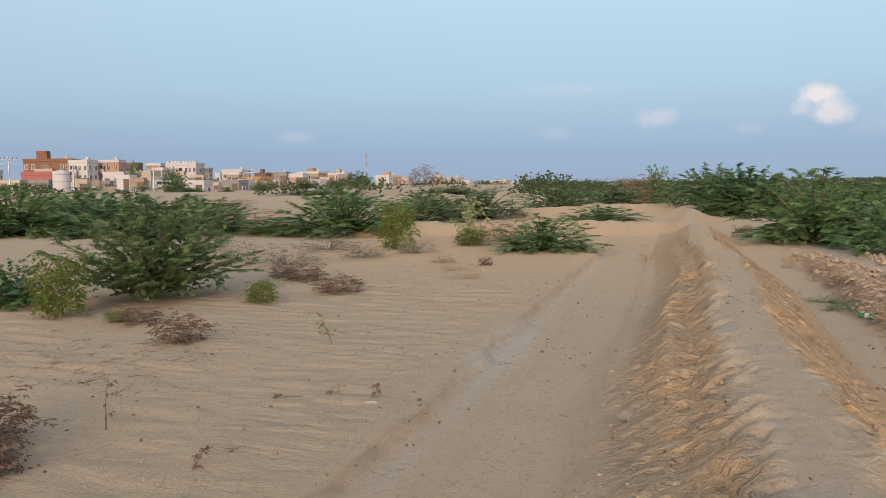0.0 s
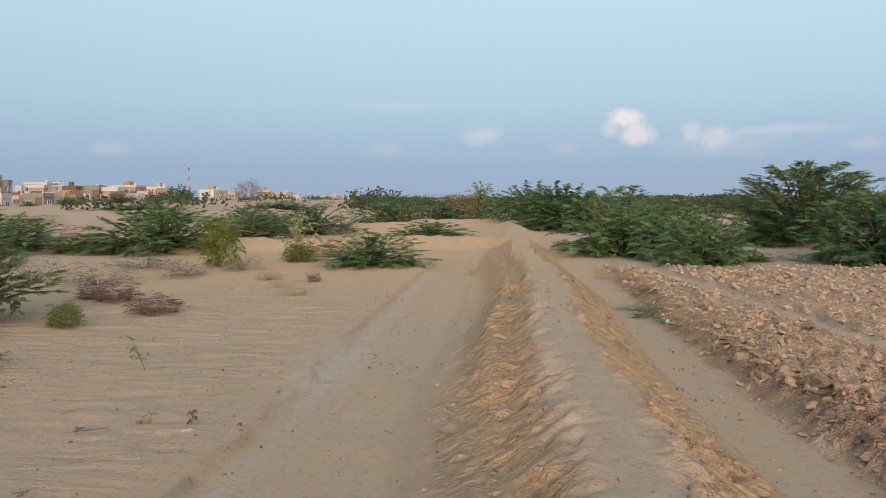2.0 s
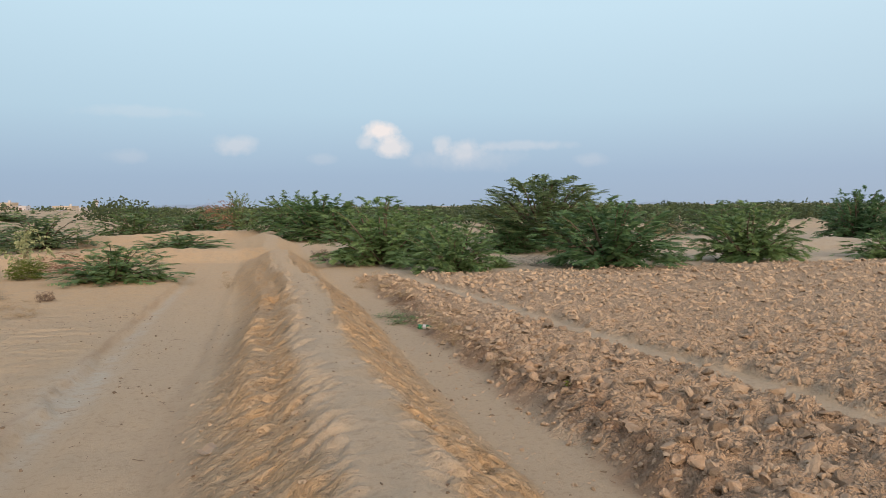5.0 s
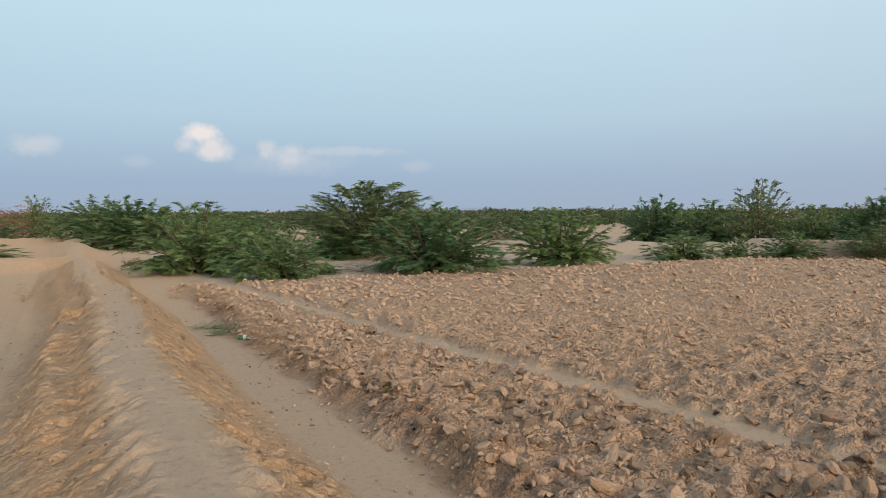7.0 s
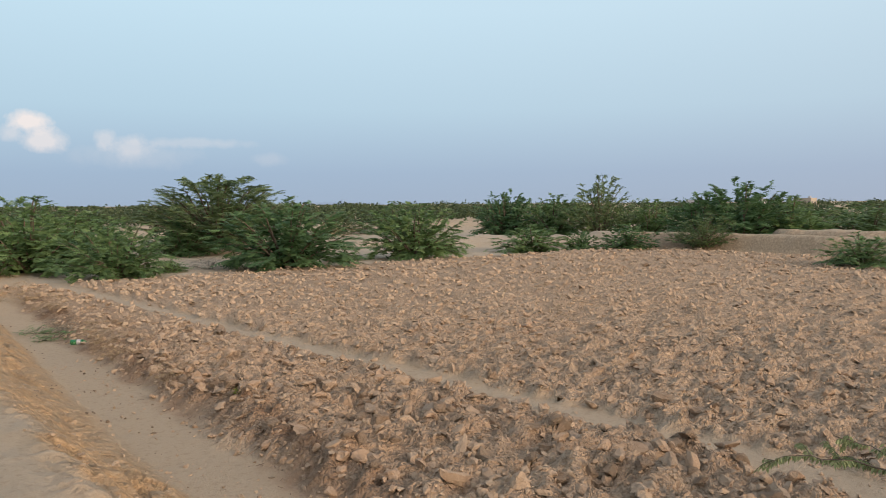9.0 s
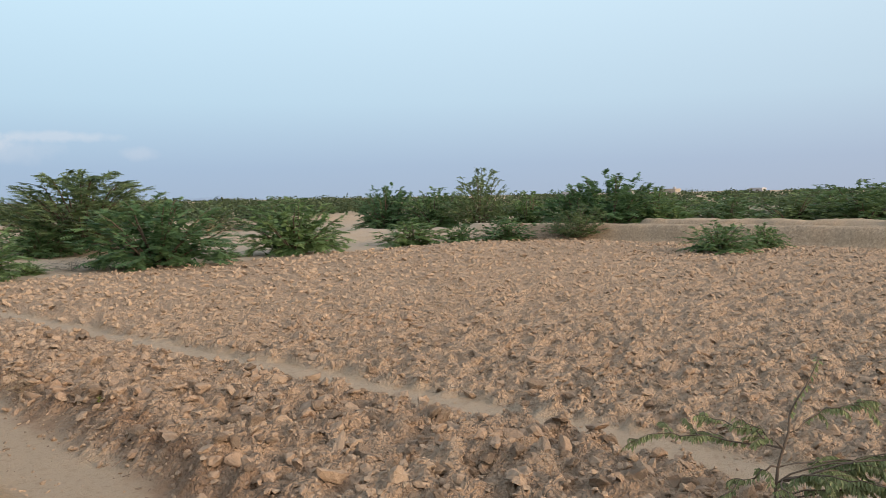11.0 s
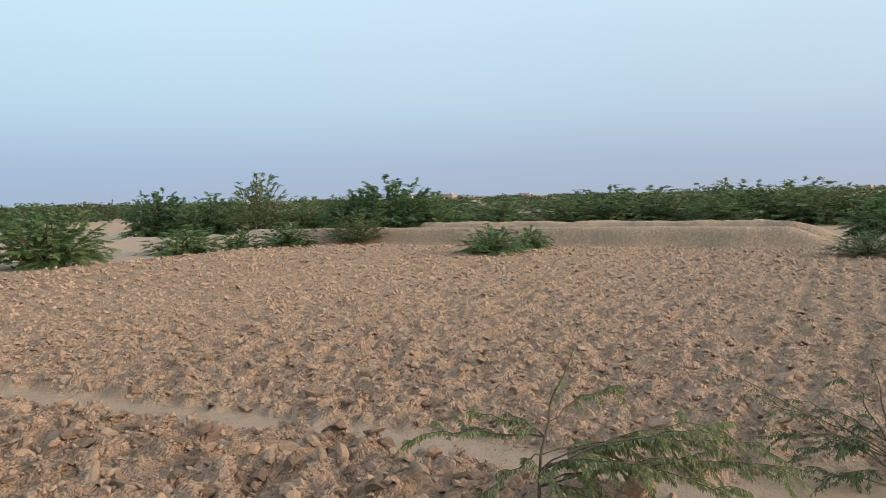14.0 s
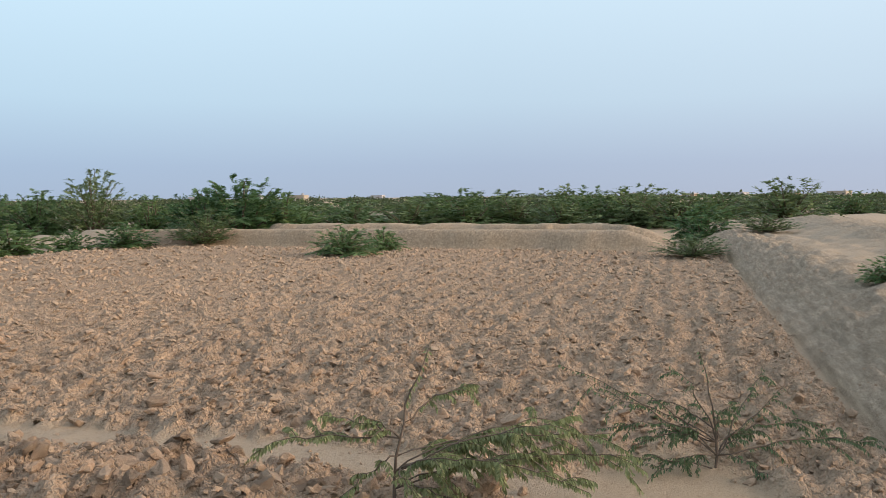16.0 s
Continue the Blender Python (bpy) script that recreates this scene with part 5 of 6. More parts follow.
HOUSES = [
    (-128.0, 138.0, 4.5, 4.6, "grey", 1, 2, -0.2, ""), (-113.5, 140.5, 4.0, 4.0, "cream", 1, 2, 0.3, ""), (-108.0, 148.0, 5.0, 4.4, "white", 1, 2, 0.0, ""), (-144.0, 160.0, 6.0, 8.6, "grey", 2, 3, 0.2, ""),
    (-127.0, 165.0, 4.0, 7.4, "salmon", 2, 2, -0.2, ""), (-116.0, 182.0, 4.5, 6.2, "tan", 2, 2, 0.3, ""), (-103.0, 166.0, 5.0, 3.6, "grey", 1, 2, 0.1, ""), (-121.0, 205.0, 5.0, 6.4, "brown", 2, 3, 0.0, "top"),
    (-92.0, 178.0, 3.5, 3.4, "tan", 1, 1, 0.2, ""), (-88.0, 199.0, 4.5, 4.0, "cream", 1, 2, -0.1, ""), (-110.5, 158.0, 3.6, 5.2, "cream", 2, 2, 0.4, ""), (-95.5, 240.0, 6.0, 5.4, "white", 2, 3, 0.2, ""),
    (-150.5, 153.6, 13.7, 9.9, "brick", 3, 7, 0.35, "tower"),
    (-124.1, 124.8, 9.3, 5.9, "pink", 1, 6, 0.3, ""),
    (-122.9, 114.6, 7.0, 4.2, "cream", 1, 3, 0.2, ""),
    (-117.4, 117.3, 4.6, 4.1, "grey", 1, 2, 0.2, "door"),
    (-138.8, 150.9, 6.5, 9.3, "white", 3, 4, -0.3, ""),
    (-136.0, 157.4, 7.2, 9.4, "salmon", 3, 4, 0.25, "arch"),
    (-149.0, 181.7, 5.4, 9.5, "brown", 2, 3, 0.1, ""),
    (-118.1, 138.5, 5.6, 5.9, "white", 1, 3, 0.2, ""),
    (-119.2, 148.0, 8.1, 6.2, "cream", 1, 4, -0.2, "dome"),
    (-135.0, 173.7, 4.8, 8.9, "tan", 3, 3, 0.3, ""),
    (-124.6, 171.5, 9.5, 8.7, "white", 3, 7, 0.25, "crenel"),
    (-120.8, 176.6, 2.7, 7.4, "grey", 2, 2, -0.3, ""),
    (-132.6, 200.0, 2.0, 6.5, "white", 2, 1, 0, ""),
    (-134.5, 210.7, 9.1, 7.7, "white", 2, 4, -0.2, ""),
    (-106.1, 175.4, 7.7, 4.8, "ochre", 1, 3, -0.25, ""),
    (-125.2, 222.1, 8.6, 6.6, "brick", 2, 4, 0.2, ""),
    (-96.9, 174.9, 4.1, 3.9, "white", 1, 2, 0, ""),
    (-114.3, 222.3, 10.7, 6.8, "tan", 2, 5, -0.2, "top"),
    (-103.8, 221.9, 7.1, 6.2, "stripe", 2, 5, 0.2, "top"),
    (-94.7, 193.0, 3.1, 3.9, "white", 1, 1, 0.1, ""),
    (-64.4, 135.5, 2.7, 2.2, "white", 1, 1, 0, ""),
    (-101.1, 255.7, 9.5, 5.7, "salmon", 2, 5, -0.2, "top"),
    (-99.7, 272.3, 4.9, 4.9, "cream", 2, 3, 0.2, ""),
    (-91.0, 285.9, 4.2, 5.7, "tan", 2, 2, 0.1, "top"),
    (-88.5, 297.1, 8.0, 4.8, "cream", 2, 4, -0.1, ""),
    (-88.3, 318.0, 5.4, 3.7, "white", 1, 3, 0.1, ""),
    (-81.4, 350.7, 10.1, 3.6, "cream", 2, 4, 0.1, ""),
    (-78.8, 371.7, 6.1, 3.0, "white", 1, 2, 0, ""),
    (-113.9, 123.5, 8.6, 3.9, "wallb", 1, 0, 0.05, "wall"),
    (-102.4, 123.0, 8.1, 2.6, "wallb", 1, 0, 0.03, "wall"),
    (-156.5, 140.0, 6.8, 7.1, "white", 2, 4, 0.2, ""),
]
for row in HOUSES:
    house(*row)
for x, y, w, top, mat in ((266.0, 139.5, 7.5, 3.4, "cream"), (300.0, 120.0, 6.0, 3.2, "white"), (500.0, 28.7, 12.0, 3.5, "cream"), (498.0, -8.0, 10.0, 3.4, "tan"), (499.0, -35.0, 14.0, 3.5, "white"), (443.0, -81.0, 12.0, 3.6, "cream"), (470.0, -62.0, 9.0, 3.5, "salmon"), (300.0, 178.0, 8.0, 3.4, "white"), (230.0, 160.0, 5.0, 3.0, "white")):
    house(x, y, w, top, mat, 2, 4, 0.2, "")

# low outbuildings between the houses
rnd = random.Random(404)
for k in range(18):
    yaw, d = radians(23 + 21 * (k + rnd.uniform(0.1, 0.9)) / 18), rnd.uniform(125, 190)
    house(-math.sin(yaw) * d, math.cos(yaw) * d, rnd.uniform(2.4, 4.4), rnd.uniform(3.2, 4.6), ("white", "grey", "cream", "white", "salmon", "grey", "wallb")[k % 7], 1, 2, rnd.uniform(-0.4, 0.4), "")


def power_pole(x, y, top, arm):
    z = zat(x, y) - 0.1
    root = new("power_pole")
    root.matrix_basis = pose(x, y, z, 0, 0, math.degrees(math.atan2(-x, y)))
    part("pole", rod((0, 0, 0), (0, 0, top - z), 0.14, 0.09), M_STEEL, root)
    part("cap", rod((0, 0, top - z - 0.002), (0, 0, top - z + 0.12), 0.1, 0.03), M_STEEL, root)
    if arm:
        for k in range(2):
            part("crossarm", block(-1.3, 1.3, -0.16, -0.08, top - z - 0.5 - 0.7 * k, top - z - 0.38 - 0.7 * k), M_STEEL, root)
        for sx in (-1.2, -0.6, 0.6, 1.2):
            part("insulator", rod((sx, -0.12, top - z - 0.385), (sx, -0.12, top - z - 0.1), 0.07, 0.05), M_PAINT["brown"], root)
    tagged(root, "grey steel utility pole at the town's edge", "utility pole", "poles of the town")


for row in ((-109.1, 102.9, 7.9, True), (-88.5, 95.2, 5.7, False), (-79.8, 102.7, 5.9, False), (-81.8, 107.4, 5.3, False), (-82.1, 125.5, 4.7, False), (-98.4, 162.6, 6.7, True)):
    power_pole(*row)


def radio_mast(x, y, top):
    root = new("radio_mast")
    root.matrix_basis = pose(x, y, 0)
    n = 8
    for k in range(n):
        a, b = top * k / n, top * (k + 1) / n
        r0, r1 = 0.48 - 0.3 * k / n, 0.48 - 0.3 * (k + 1) / n
        rods = []
        for j in range(3):
            g, g2 = 2.094 * j, 2.094 * (j + 1)
            rods.append(rod((r0 * math.cos(g), r0 * math.sin(g), a), (r1 * math.cos(g), r1 * math.sin(g), b), 0.06, 0.06, 5))
            rods.append(rod((r0 * math.cos(g), r0 * math.sin(g), a), (r1 * math.cos(g2), r1 * math.sin(g2), b), 0.035, 0.035, 4))
        part("mast_section", join(*rods), M_REDP if k % 2 == 1 else M_STEEL, root)
    part("antenna", rod((0, 0, top - 1.0), (0, 0, top + 1.5), 0.05, 0.03, 5), M_STEEL, root)
    tagged(root, "slim red and grey lattice radio mast", "radio mast")


radio_mast(-116.5, 276.5, 14.5)


def water_tower(x, y, top):
    root = new("water_tower")
    root.matrix_basis = pose(x, y, 0)
    part("shaft", rod((0, 0, 0), (0, 0, top - 2.2), 0.8, 0.7, 14), M_PAINT["white"], root)
    part("bowl", rod((0, 0, top - 2.199), (0, 0, top), 0.9, 1.3, 16), M_PAINT["white"], root)
    part("lid", rod((0, 0, top + 0.001), (0, 0, top + 0.4), 1.3, 0.3, 16), M_PAINT["grey"], root)
    tagged(root, "white concrete water tower above the scrub", "water tower")


water_tower(-79.9, 412.3, 6.4)


def storage_tank(x, y, r, h):
    root = new("storage_tank")
    root.matrix_basis = pose(x, y, zat(x, y) - 0.1)
    part("shell", rod((0, 0, 0), (0, 0, h), r, r, 24), M_PAINT["white"], root)
    for k in range(3):
        part("hoop", rod((0, 0, h * (k + 0.5) / 3), (0, 0, h * (k + 0.5) / 3 + 0.08), r + 0.03, r + 0.03, 24), M_PAINT["grey"], root)
    part("lid", rod((0, 0, h + 0.001), (0, 0, h + 0.3), r, 0.2, 24), M_PAINT["white"], root)
    tagged(root, "squat white cylindrical storage tank beside a grey shed", "storage tank")


storage_tank(-107.0, 112.2, 1.5, 3.8)


def parked_van(x, y, turn, paint, words):
    root = new("parked_van")
    root.matrix_basis = pose(x, y, zat(x, y), 0, 0, math.degrees(math.atan2(-x, y)) + turn)
    part("body", block(-2.2, 2.2, -0.85, 0.85, 0.45, 1.2, 0.12), M_PAINT[paint], root)
    part("cab_top", block(-2.1, 1.2, -0.78, 0.78, 1.201, 2.05, 0.18), M_PAINT[paint], root)
    part("windscreen", block(1.0, 1.25, -0.65, 0.65, 1.3, 1.85, 0.05), M_PANE, root)
    part("side_window", block(-1.7, 0.9, -0.80, -0.76, 1.35, 1.85), M_PANE, root)
    for sx in (-1.4, 1.4):
        for sy in (-0.86, 0.68):
            wheel = part("wheel", rod((sx, sy, 0.36), (sx, sy + 0.2, 0.36), 0.36, 0.36, 14), M_PANE, root)
            part("rim", rod((sx, sy - 0.01, 0.36), (sx, sy + 0.19, 0.36), 0.2, 0.2, 10), M_STEEL, wheel)
    tagged(root, words + " parked by the houses", "van")


parked_van(-110.4, 121.0, 10, "white", "white delivery van")
parked_van(-104.8, 126.5, -20, "grey", "grey van")
parked_van(-97.0, 128.0, 15, "white", "white van")


# faint hills on the horizon
def far_hills(name, yaw0, yaw1, d, peak, seed):
    nrng = np.random.default_rng(seed)
    n, rows = 60, 4
    V, F = [], []
    for k in range(n):
        a = radians(yaw0 + (yaw1 - yaw0) * k / (n - 1))
        env = math.sin(math.pi * k / (n - 1)) ** 0.7
        top = peak * env * (0.55 + 0.45 * abs(noise.noise(Vector((k * 0.16 + seed, seed, 0)))) * 2)
        for j in range(rows):
            r = d + 120 * j
            V.append((-math.sin(a) * r, math.cos(a) * r, -3 + (top + 3) * (j / (rows - 1)) ** 0.8))
    for k in range(n - 1):
        for j in range(rows - 1):
            i = k * rows + j
            F.append((i, i + rows, i + rows + 1, i + 1))
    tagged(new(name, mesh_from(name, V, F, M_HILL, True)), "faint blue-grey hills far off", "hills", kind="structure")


# distance haze is painted into the rock as a blue-grey base colour
M_HILL = paint_material("haze_tinted_rock", (0.26, 0.33, 0.44), 1.0)
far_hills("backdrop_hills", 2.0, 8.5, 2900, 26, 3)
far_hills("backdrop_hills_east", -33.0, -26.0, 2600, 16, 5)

# ---- clods of the ploughed field ----
def clod_shape(seed, sub):
    """A broken lump of soil of unit radius, with flat breaks and no underside."""
    bm = bmesh.new()
    bmesh.ops.create_icosphere(bm, subdivisions=sub, radius=1.0)
    rnd = random.Random(seed)
    cuts = [(Vector((rnd.gauss(0, 1), rnd.gauss(0, 1), rnd.gauss(0, 1))).normalized(), rnd.uniform(0.40, 0.8)) for k in range(8)]
    for v in bm.verts:
        p = v.co.copy()
        for n, d in cuts:
            e = p.dot(n) - d
            if e > 0:
                p -= n * e * 0.97
        v.co = p * (1.08 + 0.42 * noise.noise(p * 1.5 + Vector((seed, 0, 0))) + 0.22 * noise.noise(p * 3.7 + Vector((0, seed, 0))))
    bm.verts.index_update()
    v = np.array([tuple(q.co) for q in bm.verts])
    f = np.array([[q.index for q in fc.verts] for fc in bm.faces if fc.calc_center_median().z > -0.42])
    bm.free()
    return v, f


def turns(nrng, n):
    """Turns about the vertical with a slight tilt."""
    a, b, c = nrng.uniform(0, 6.2832, n), nrng.normal(0, 0.35, n), nrng.normal(0, 0.35, n)
    ca, sa, cb, sb, cc, sc = np.cos(a), np.sin(a), np.cos(b), np.sin(b), np.cos(c), np.sin(c)
    return np.stack([ca * cb, ca * sb * sc - sa * cc, ca * sb * cc + sa * sc, sa * cb, sa * sb * sc + ca * cc, sa * sb * cc - ca * sc, -sb, cb * sc, cb * cc], 1).reshape(n, 3, 3)


def scatter(nrng, n, box, keep):
    x, y = nrng.uniform(box[0], box[2], n), nrng.uniform(box[1], box[3], n)
    k = nrng.uniform(size=n) < keep(x, y)
    return x[k], y[k]


def clod_field(name, label, seed, sub, n, box, size, keep=field_mask, material=M_CLOD, parent=None, smooth=False):
    nrng = np.random.default_rng(seed)
    x, y = scatter(nrng, n, box, keep)
    z = height(x, y)
    r = size(nrng, x, y)
    shapes = [clod_shape(seed * 10 + k, sub) for k in range(7)]
    V, F, base = [], [], 0
    which = nrng.integers(0, 7, len(x))
    for k, (sv, sf) in enumerate(shapes):
        i = np.where(which == k)[0]
        R = turns(nrng, len(i))
        sc = r[i, None, None] * np.array([1.15, 0.85, 0.72])[None, None, :] * nrng.uniform(0.65, 1.35, (len(i), 1, 3))
        v = np.einsum("nij,nkj->nki", R, sv[None] * sc)
        v += np.stack([x[i], y[i], z[i] + r[i] * 0.16], 1)[:, None, :]
        V.append(v.reshape(-1, 3))
        F.append((sf[None] + (np.arange(len(i)) * len(sv))[:, None, None] + base).reshape(-1, 3))
        base += len(i) * len(sv)
    ob = new(name, mesh_from(name, np.concatenate(V), np.concatenate(F), material, smooth))
    ob.parent = parent
    return tagged(ob, label, "soil", kind="stuff")


def near_size(nrng, x, y):
    b = bank_band(x, y)
    return (0.018 + 0.058 * nrng.uniform(size=len(x)) ** 2.6) * (1 + 0.25 * b)


def crumb_size(nrng, x, y):
    return 0.012 + 0.026 * nrng.uniform(size=len(x)) ** 2


def far_size(nrng, x, y):
    return (0.016 + 0.062 * nrng.uniform(size=len(x)) ** 2.4) * (0.9 + 0.4 * step(10, 28, np.hypot(x, y)))


def far_keep(x, y):
    rows = 0.5 + 0.5 * np.sin(6.283 * (y + 0.10 * fbm(x * 0.6, y * 0.6, 71, 2)) / 0.46)
    heap = step(-0.35, 0.35, fbm(x * 1.1, y * 1.6, 79, 2))
    return field_mask(x, y) * (0.25 + 0.45 * rows + 0.30 * heap) * (1 - 0.45 * step(12, 28, np.hypot(x, y))) * (1 - step(10.5, 9.5, x) * step(11.5, 10.5, y))


def near_keep(x, y):
    return field_mask(x, y) * step(10.7, 9.7, x) * step(11.7, 10.7, y)


clod_field("field_clods", "brown dry clods covering the ploughed field", 3, 2, 4800, (2.8, -1.75, 10.7, 11.7), near_size, near_keep, M_CLOD_DARK)
clod_field("soil_crumbs", "small brown crumbs of dry soil between the clods", 6, 1, 15000, (2.8, -1.75, 14.0, 12.0), crumb_size, field_mask)
clod_field("far_field_clods", "brown dry clods covering the far part of the ploughed field", 4, 1, 68000, (2.8, -1.75, 31.8, 25.2), far_size, far_keep)

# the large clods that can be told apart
clod_meshes = [mesh_from("clod", *clod_shape(300 + k, 2)[:2], M_CLOD_DARK, False) for k in range(10)]
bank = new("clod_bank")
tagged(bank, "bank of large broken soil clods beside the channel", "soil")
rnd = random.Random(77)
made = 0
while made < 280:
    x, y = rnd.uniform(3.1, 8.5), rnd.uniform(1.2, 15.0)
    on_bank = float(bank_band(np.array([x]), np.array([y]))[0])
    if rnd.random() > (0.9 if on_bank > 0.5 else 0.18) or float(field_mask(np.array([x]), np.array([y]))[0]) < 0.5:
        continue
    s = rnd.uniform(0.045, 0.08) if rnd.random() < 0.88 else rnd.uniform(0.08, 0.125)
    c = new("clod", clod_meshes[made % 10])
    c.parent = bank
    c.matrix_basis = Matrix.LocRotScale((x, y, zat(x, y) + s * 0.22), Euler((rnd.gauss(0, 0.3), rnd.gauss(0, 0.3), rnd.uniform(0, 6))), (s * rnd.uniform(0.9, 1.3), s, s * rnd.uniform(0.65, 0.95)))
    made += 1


# ---- the two mesquite shrubs at the field's near edge ----
def near_shrub(x, y, seed, stem_top, branches, label, leaf, full=1.0):
    """stem_top: the main stem's tip; branches: (side, ahead, rise, start height, leafiness) of each tip, in metres, across and along the line of sight."""
    rnd, nrng = random.Random(seed), np.random.default_rng(seed)
    root = new("mesquite_shrub")
    root.matrix_basis = pose(x, y, zat(x, y) - 0.02)
    right, ahead = Vector((0.34, -0.94, 0)), Vector((0.94, 0.34, 0))
    B, D = [], []

    def bend(p0, ctrl, tip, jit):
        pts = []
        for k in range(11):
            s = k / 10
            q = p0 * (1 - s) ** 2 + ctrl * (2 * s * (1 - s)) + tip * s * s
            pts.append(q + Vector((rnd.uniform(-1, 1), rnd.uniform(-1, 1), rnd.uniform(-1, 1))) * jit * (k > 0))
        return pts

    def add_stem(name, pts, r0, r1, parent):
        v, f = [], []
        tube(v, f, pts, r0, r1, 6)
        st = new(name, mesh_from(name, np.array([tuple(q) for q in v]), f, M_BARK, True))
        st.parent = parent
        return st

    def dress(tw, dens):
        p = np.array([tuple(q) for q in tw])
        ln = np.linalg.norm(np.diff(p, axis=0), axis=1).sum()
        n = max(8, int(ln / 0.0038 * dens * full))
        s = np.sort(nrng.uniform(0.0, 1, n)) * (len(p) - 1)
        i = np.minimum(s.astype(int), len(p) - 2)
        B.append(p[i] + (p[i + 1] - p[i]) * (s - i)[:, None])
        t = p[i + 1] - p[i]
        t /= np.linalg.norm(t, axis=1, keepdims=True)
        cr = np.stack([-t[:, 1], t[:, 0], np.zeros(n)], 1)
        d = cr * np.where(np.arange(n) % 2, 0.75, -0.75)[:, None] + t * 0.35 + nrng.normal(size=(n, 3)) * 0.22 + np.array([0, 0, -0.80])
        D.append(d / np.linalg.norm(d, axis=1, keepdims=True))

    top = right * stem_top[0] + ahead * stem_top[1] + Vector((0, 0, stem_top[2]))
    main = bend(Vector((0, 0, 0)), Vector((0, 0, stem_top[2] * 0.6)), top, 0.012)
    trunk = add_stem("trunk", main, 0.013, 0.003, root)
    dress(main[6:], 0.5)
    for side, fwd, rise, start, dens in branches:
        tip = right * side + ahead * fwd + Vector((0, 0, rise))
        k = min(10, max(0, int(start / stem_top[2] * 10)))
        p0 = main[k]
        ctrl = p0.lerp(tip, rnd.uniform(0.3, 0.55)) + Vector((rnd.uniform(-0.12, 0.12), rnd.uniform(-0.12, 0.12), rnd.uniform(0.04, 0.16) + 0.06 * abs(side)))
        pts = bend(p0, ctrl, tip, 0.020)
        br = add_stem("branch", pts, 0.0075, 0.002, root)
        dress(pts[2:], dens)
        length = (pts[-1] - pts[0]).length
        for j in range(int(9 * dens)):
            i = rnd.randint(2, 9)
            d = pts[i] - pts[i - 1]
            yaw = math.atan2(d.y, d.x) + rnd.choice((-1, 1)) * rnd.uniform(0.3, 1.0)
            tw = limb(rnd, pts[i], yaw, rnd.uniform(-0.2, 0.6), length * rnd.uniform(0.10, 0.30), 0.9, 5, 0.2)
            add_stem("twig", tw, 0.0028, 0.001, br)
            dress(tw, dens)
    B, D = np.concatenate(B), np.concatenate(D)
    n = len(B)
    ln = nrng.uniform(0.024, 0.052, n) * (0.62 + 0.38 * full)
    v, f = blades(nrng, B, D, ln, ln * nrng.uniform(0.28, 0.42, n))
    o = new("foliage", mesh_from("foliage", v, f, leaf))
    o.parent = root
    return tagged(root, label, "shrub")


near_shrub(5.35, 1.95, 5, (0.26, 0.1, 1.12), [(-0.98, 0.1, 0.42, 0.5, 1.0), (-0.55, 0.25, 0.60, 0.45, 0.9), (-0.40, -0.2, 0.12, 0.4, 0.9), (-0.25, 0.1, 0.66, 0.5, 0.7), (0.62, 0.25, 0.80, 0.6, 1.0),
                                            (1.60, 0.15, 0.46, 0.25, 1.2), (1.45, 0.0, 0.36, 0.2, 1.2), (1.35, 0.25, 0.56, 0.3, 1.1), (1.75, 0.05, 0.30, 0.2, 1.0), (1.20, -0.10, 0.58, 0.3, 1.2), (1.30, -0.25, 0.20, 0.3, 1.4), (0.80, -0.35, 0.42, 0.3, 1.5), (0.55, -0.40, 0.10, 0.2, 1.3), (0.15, -0.45, 0.2, 0.3, 1.0), (1.0, 0.3, 0.35, 0.35, 1.2)],
           "sprawling green mesquite shrub with drooping leaves beside the field", M_LEAF_N)
near_shrub(7.05, -0.25, 9, (-0.12, 0.1, 0.98), [(-1.25, 0.35, 0.82, 0.15, 0.6), (-0.65, 0.2, 0.66, 0.1, 0.7), (-0.95, 0.3, 0.60, 0.2, 0.6), (-0.35, 0.1, 0.85, 0.2, 0.7), (-0.85, -0.1, 0.10, 0.05, 1.2), (0.42, 0.05, 0.30, 0.1, 0.7), (-1.0, 0.05, 0.36, 0.25, 1.2), (-0.75, -0.05, 0.22, 0.2, 1.2), (0.52, 0.25, 0.78, 0.1, 0.7), (0.68, 0.2, 0.62, 0.15, 0.8), (0.12, -0.1, 0.60, 0.2, 0.9), (0.30, 0.2, 0.45, 0.3, 0.8),
                                              (1.45, 0.1, 0.16, 0.15, 1.0), (1.05, 0.25, 0.30, 0.2, 1.0), (-0.65, -0.3, 0.03, 0.1, 1.0), (0.2, -0.35, 0.06, 0.1, 0.8), (-0.45, 0.3, 0.5, 0.3, 0.9)],
           "open dark green mesquite shrub with thin spreading stems", M_LEAF_ND, 0.62)


# ---- litter of the plain: dark crumbs, small stones and broken twigs ----
def plain_keep(x, y):
    return (1 - field_mask(x, y)) * (0.25 + 0.75 * step(0.0, 0.5, fbm(x * 0.8, y * 0.8, 131, 3))) * step(60, 10, y)


def grit_size(nrng, x, y):
    return 0.005 + 0.024 * nrng.uniform(size=len(x)) ** 4


M_GRIT = soil_material("dark_grit", (0.22, 0.15, 0.10), (0.13, 0.09, 0.065))


def flank_keep(x, y):
    u = x - bund_shift(y)
    return (step(-0.95, -0.6, u) * step(0.7, 0.4, u) * 0.6 + step(1.1, 1.3, u) * step(2.4, 1.9, u)) * step(12.0, 6.0, y) + 0.6 * step(2.1, 2.4, x) * step(3.1, 2.7, x)


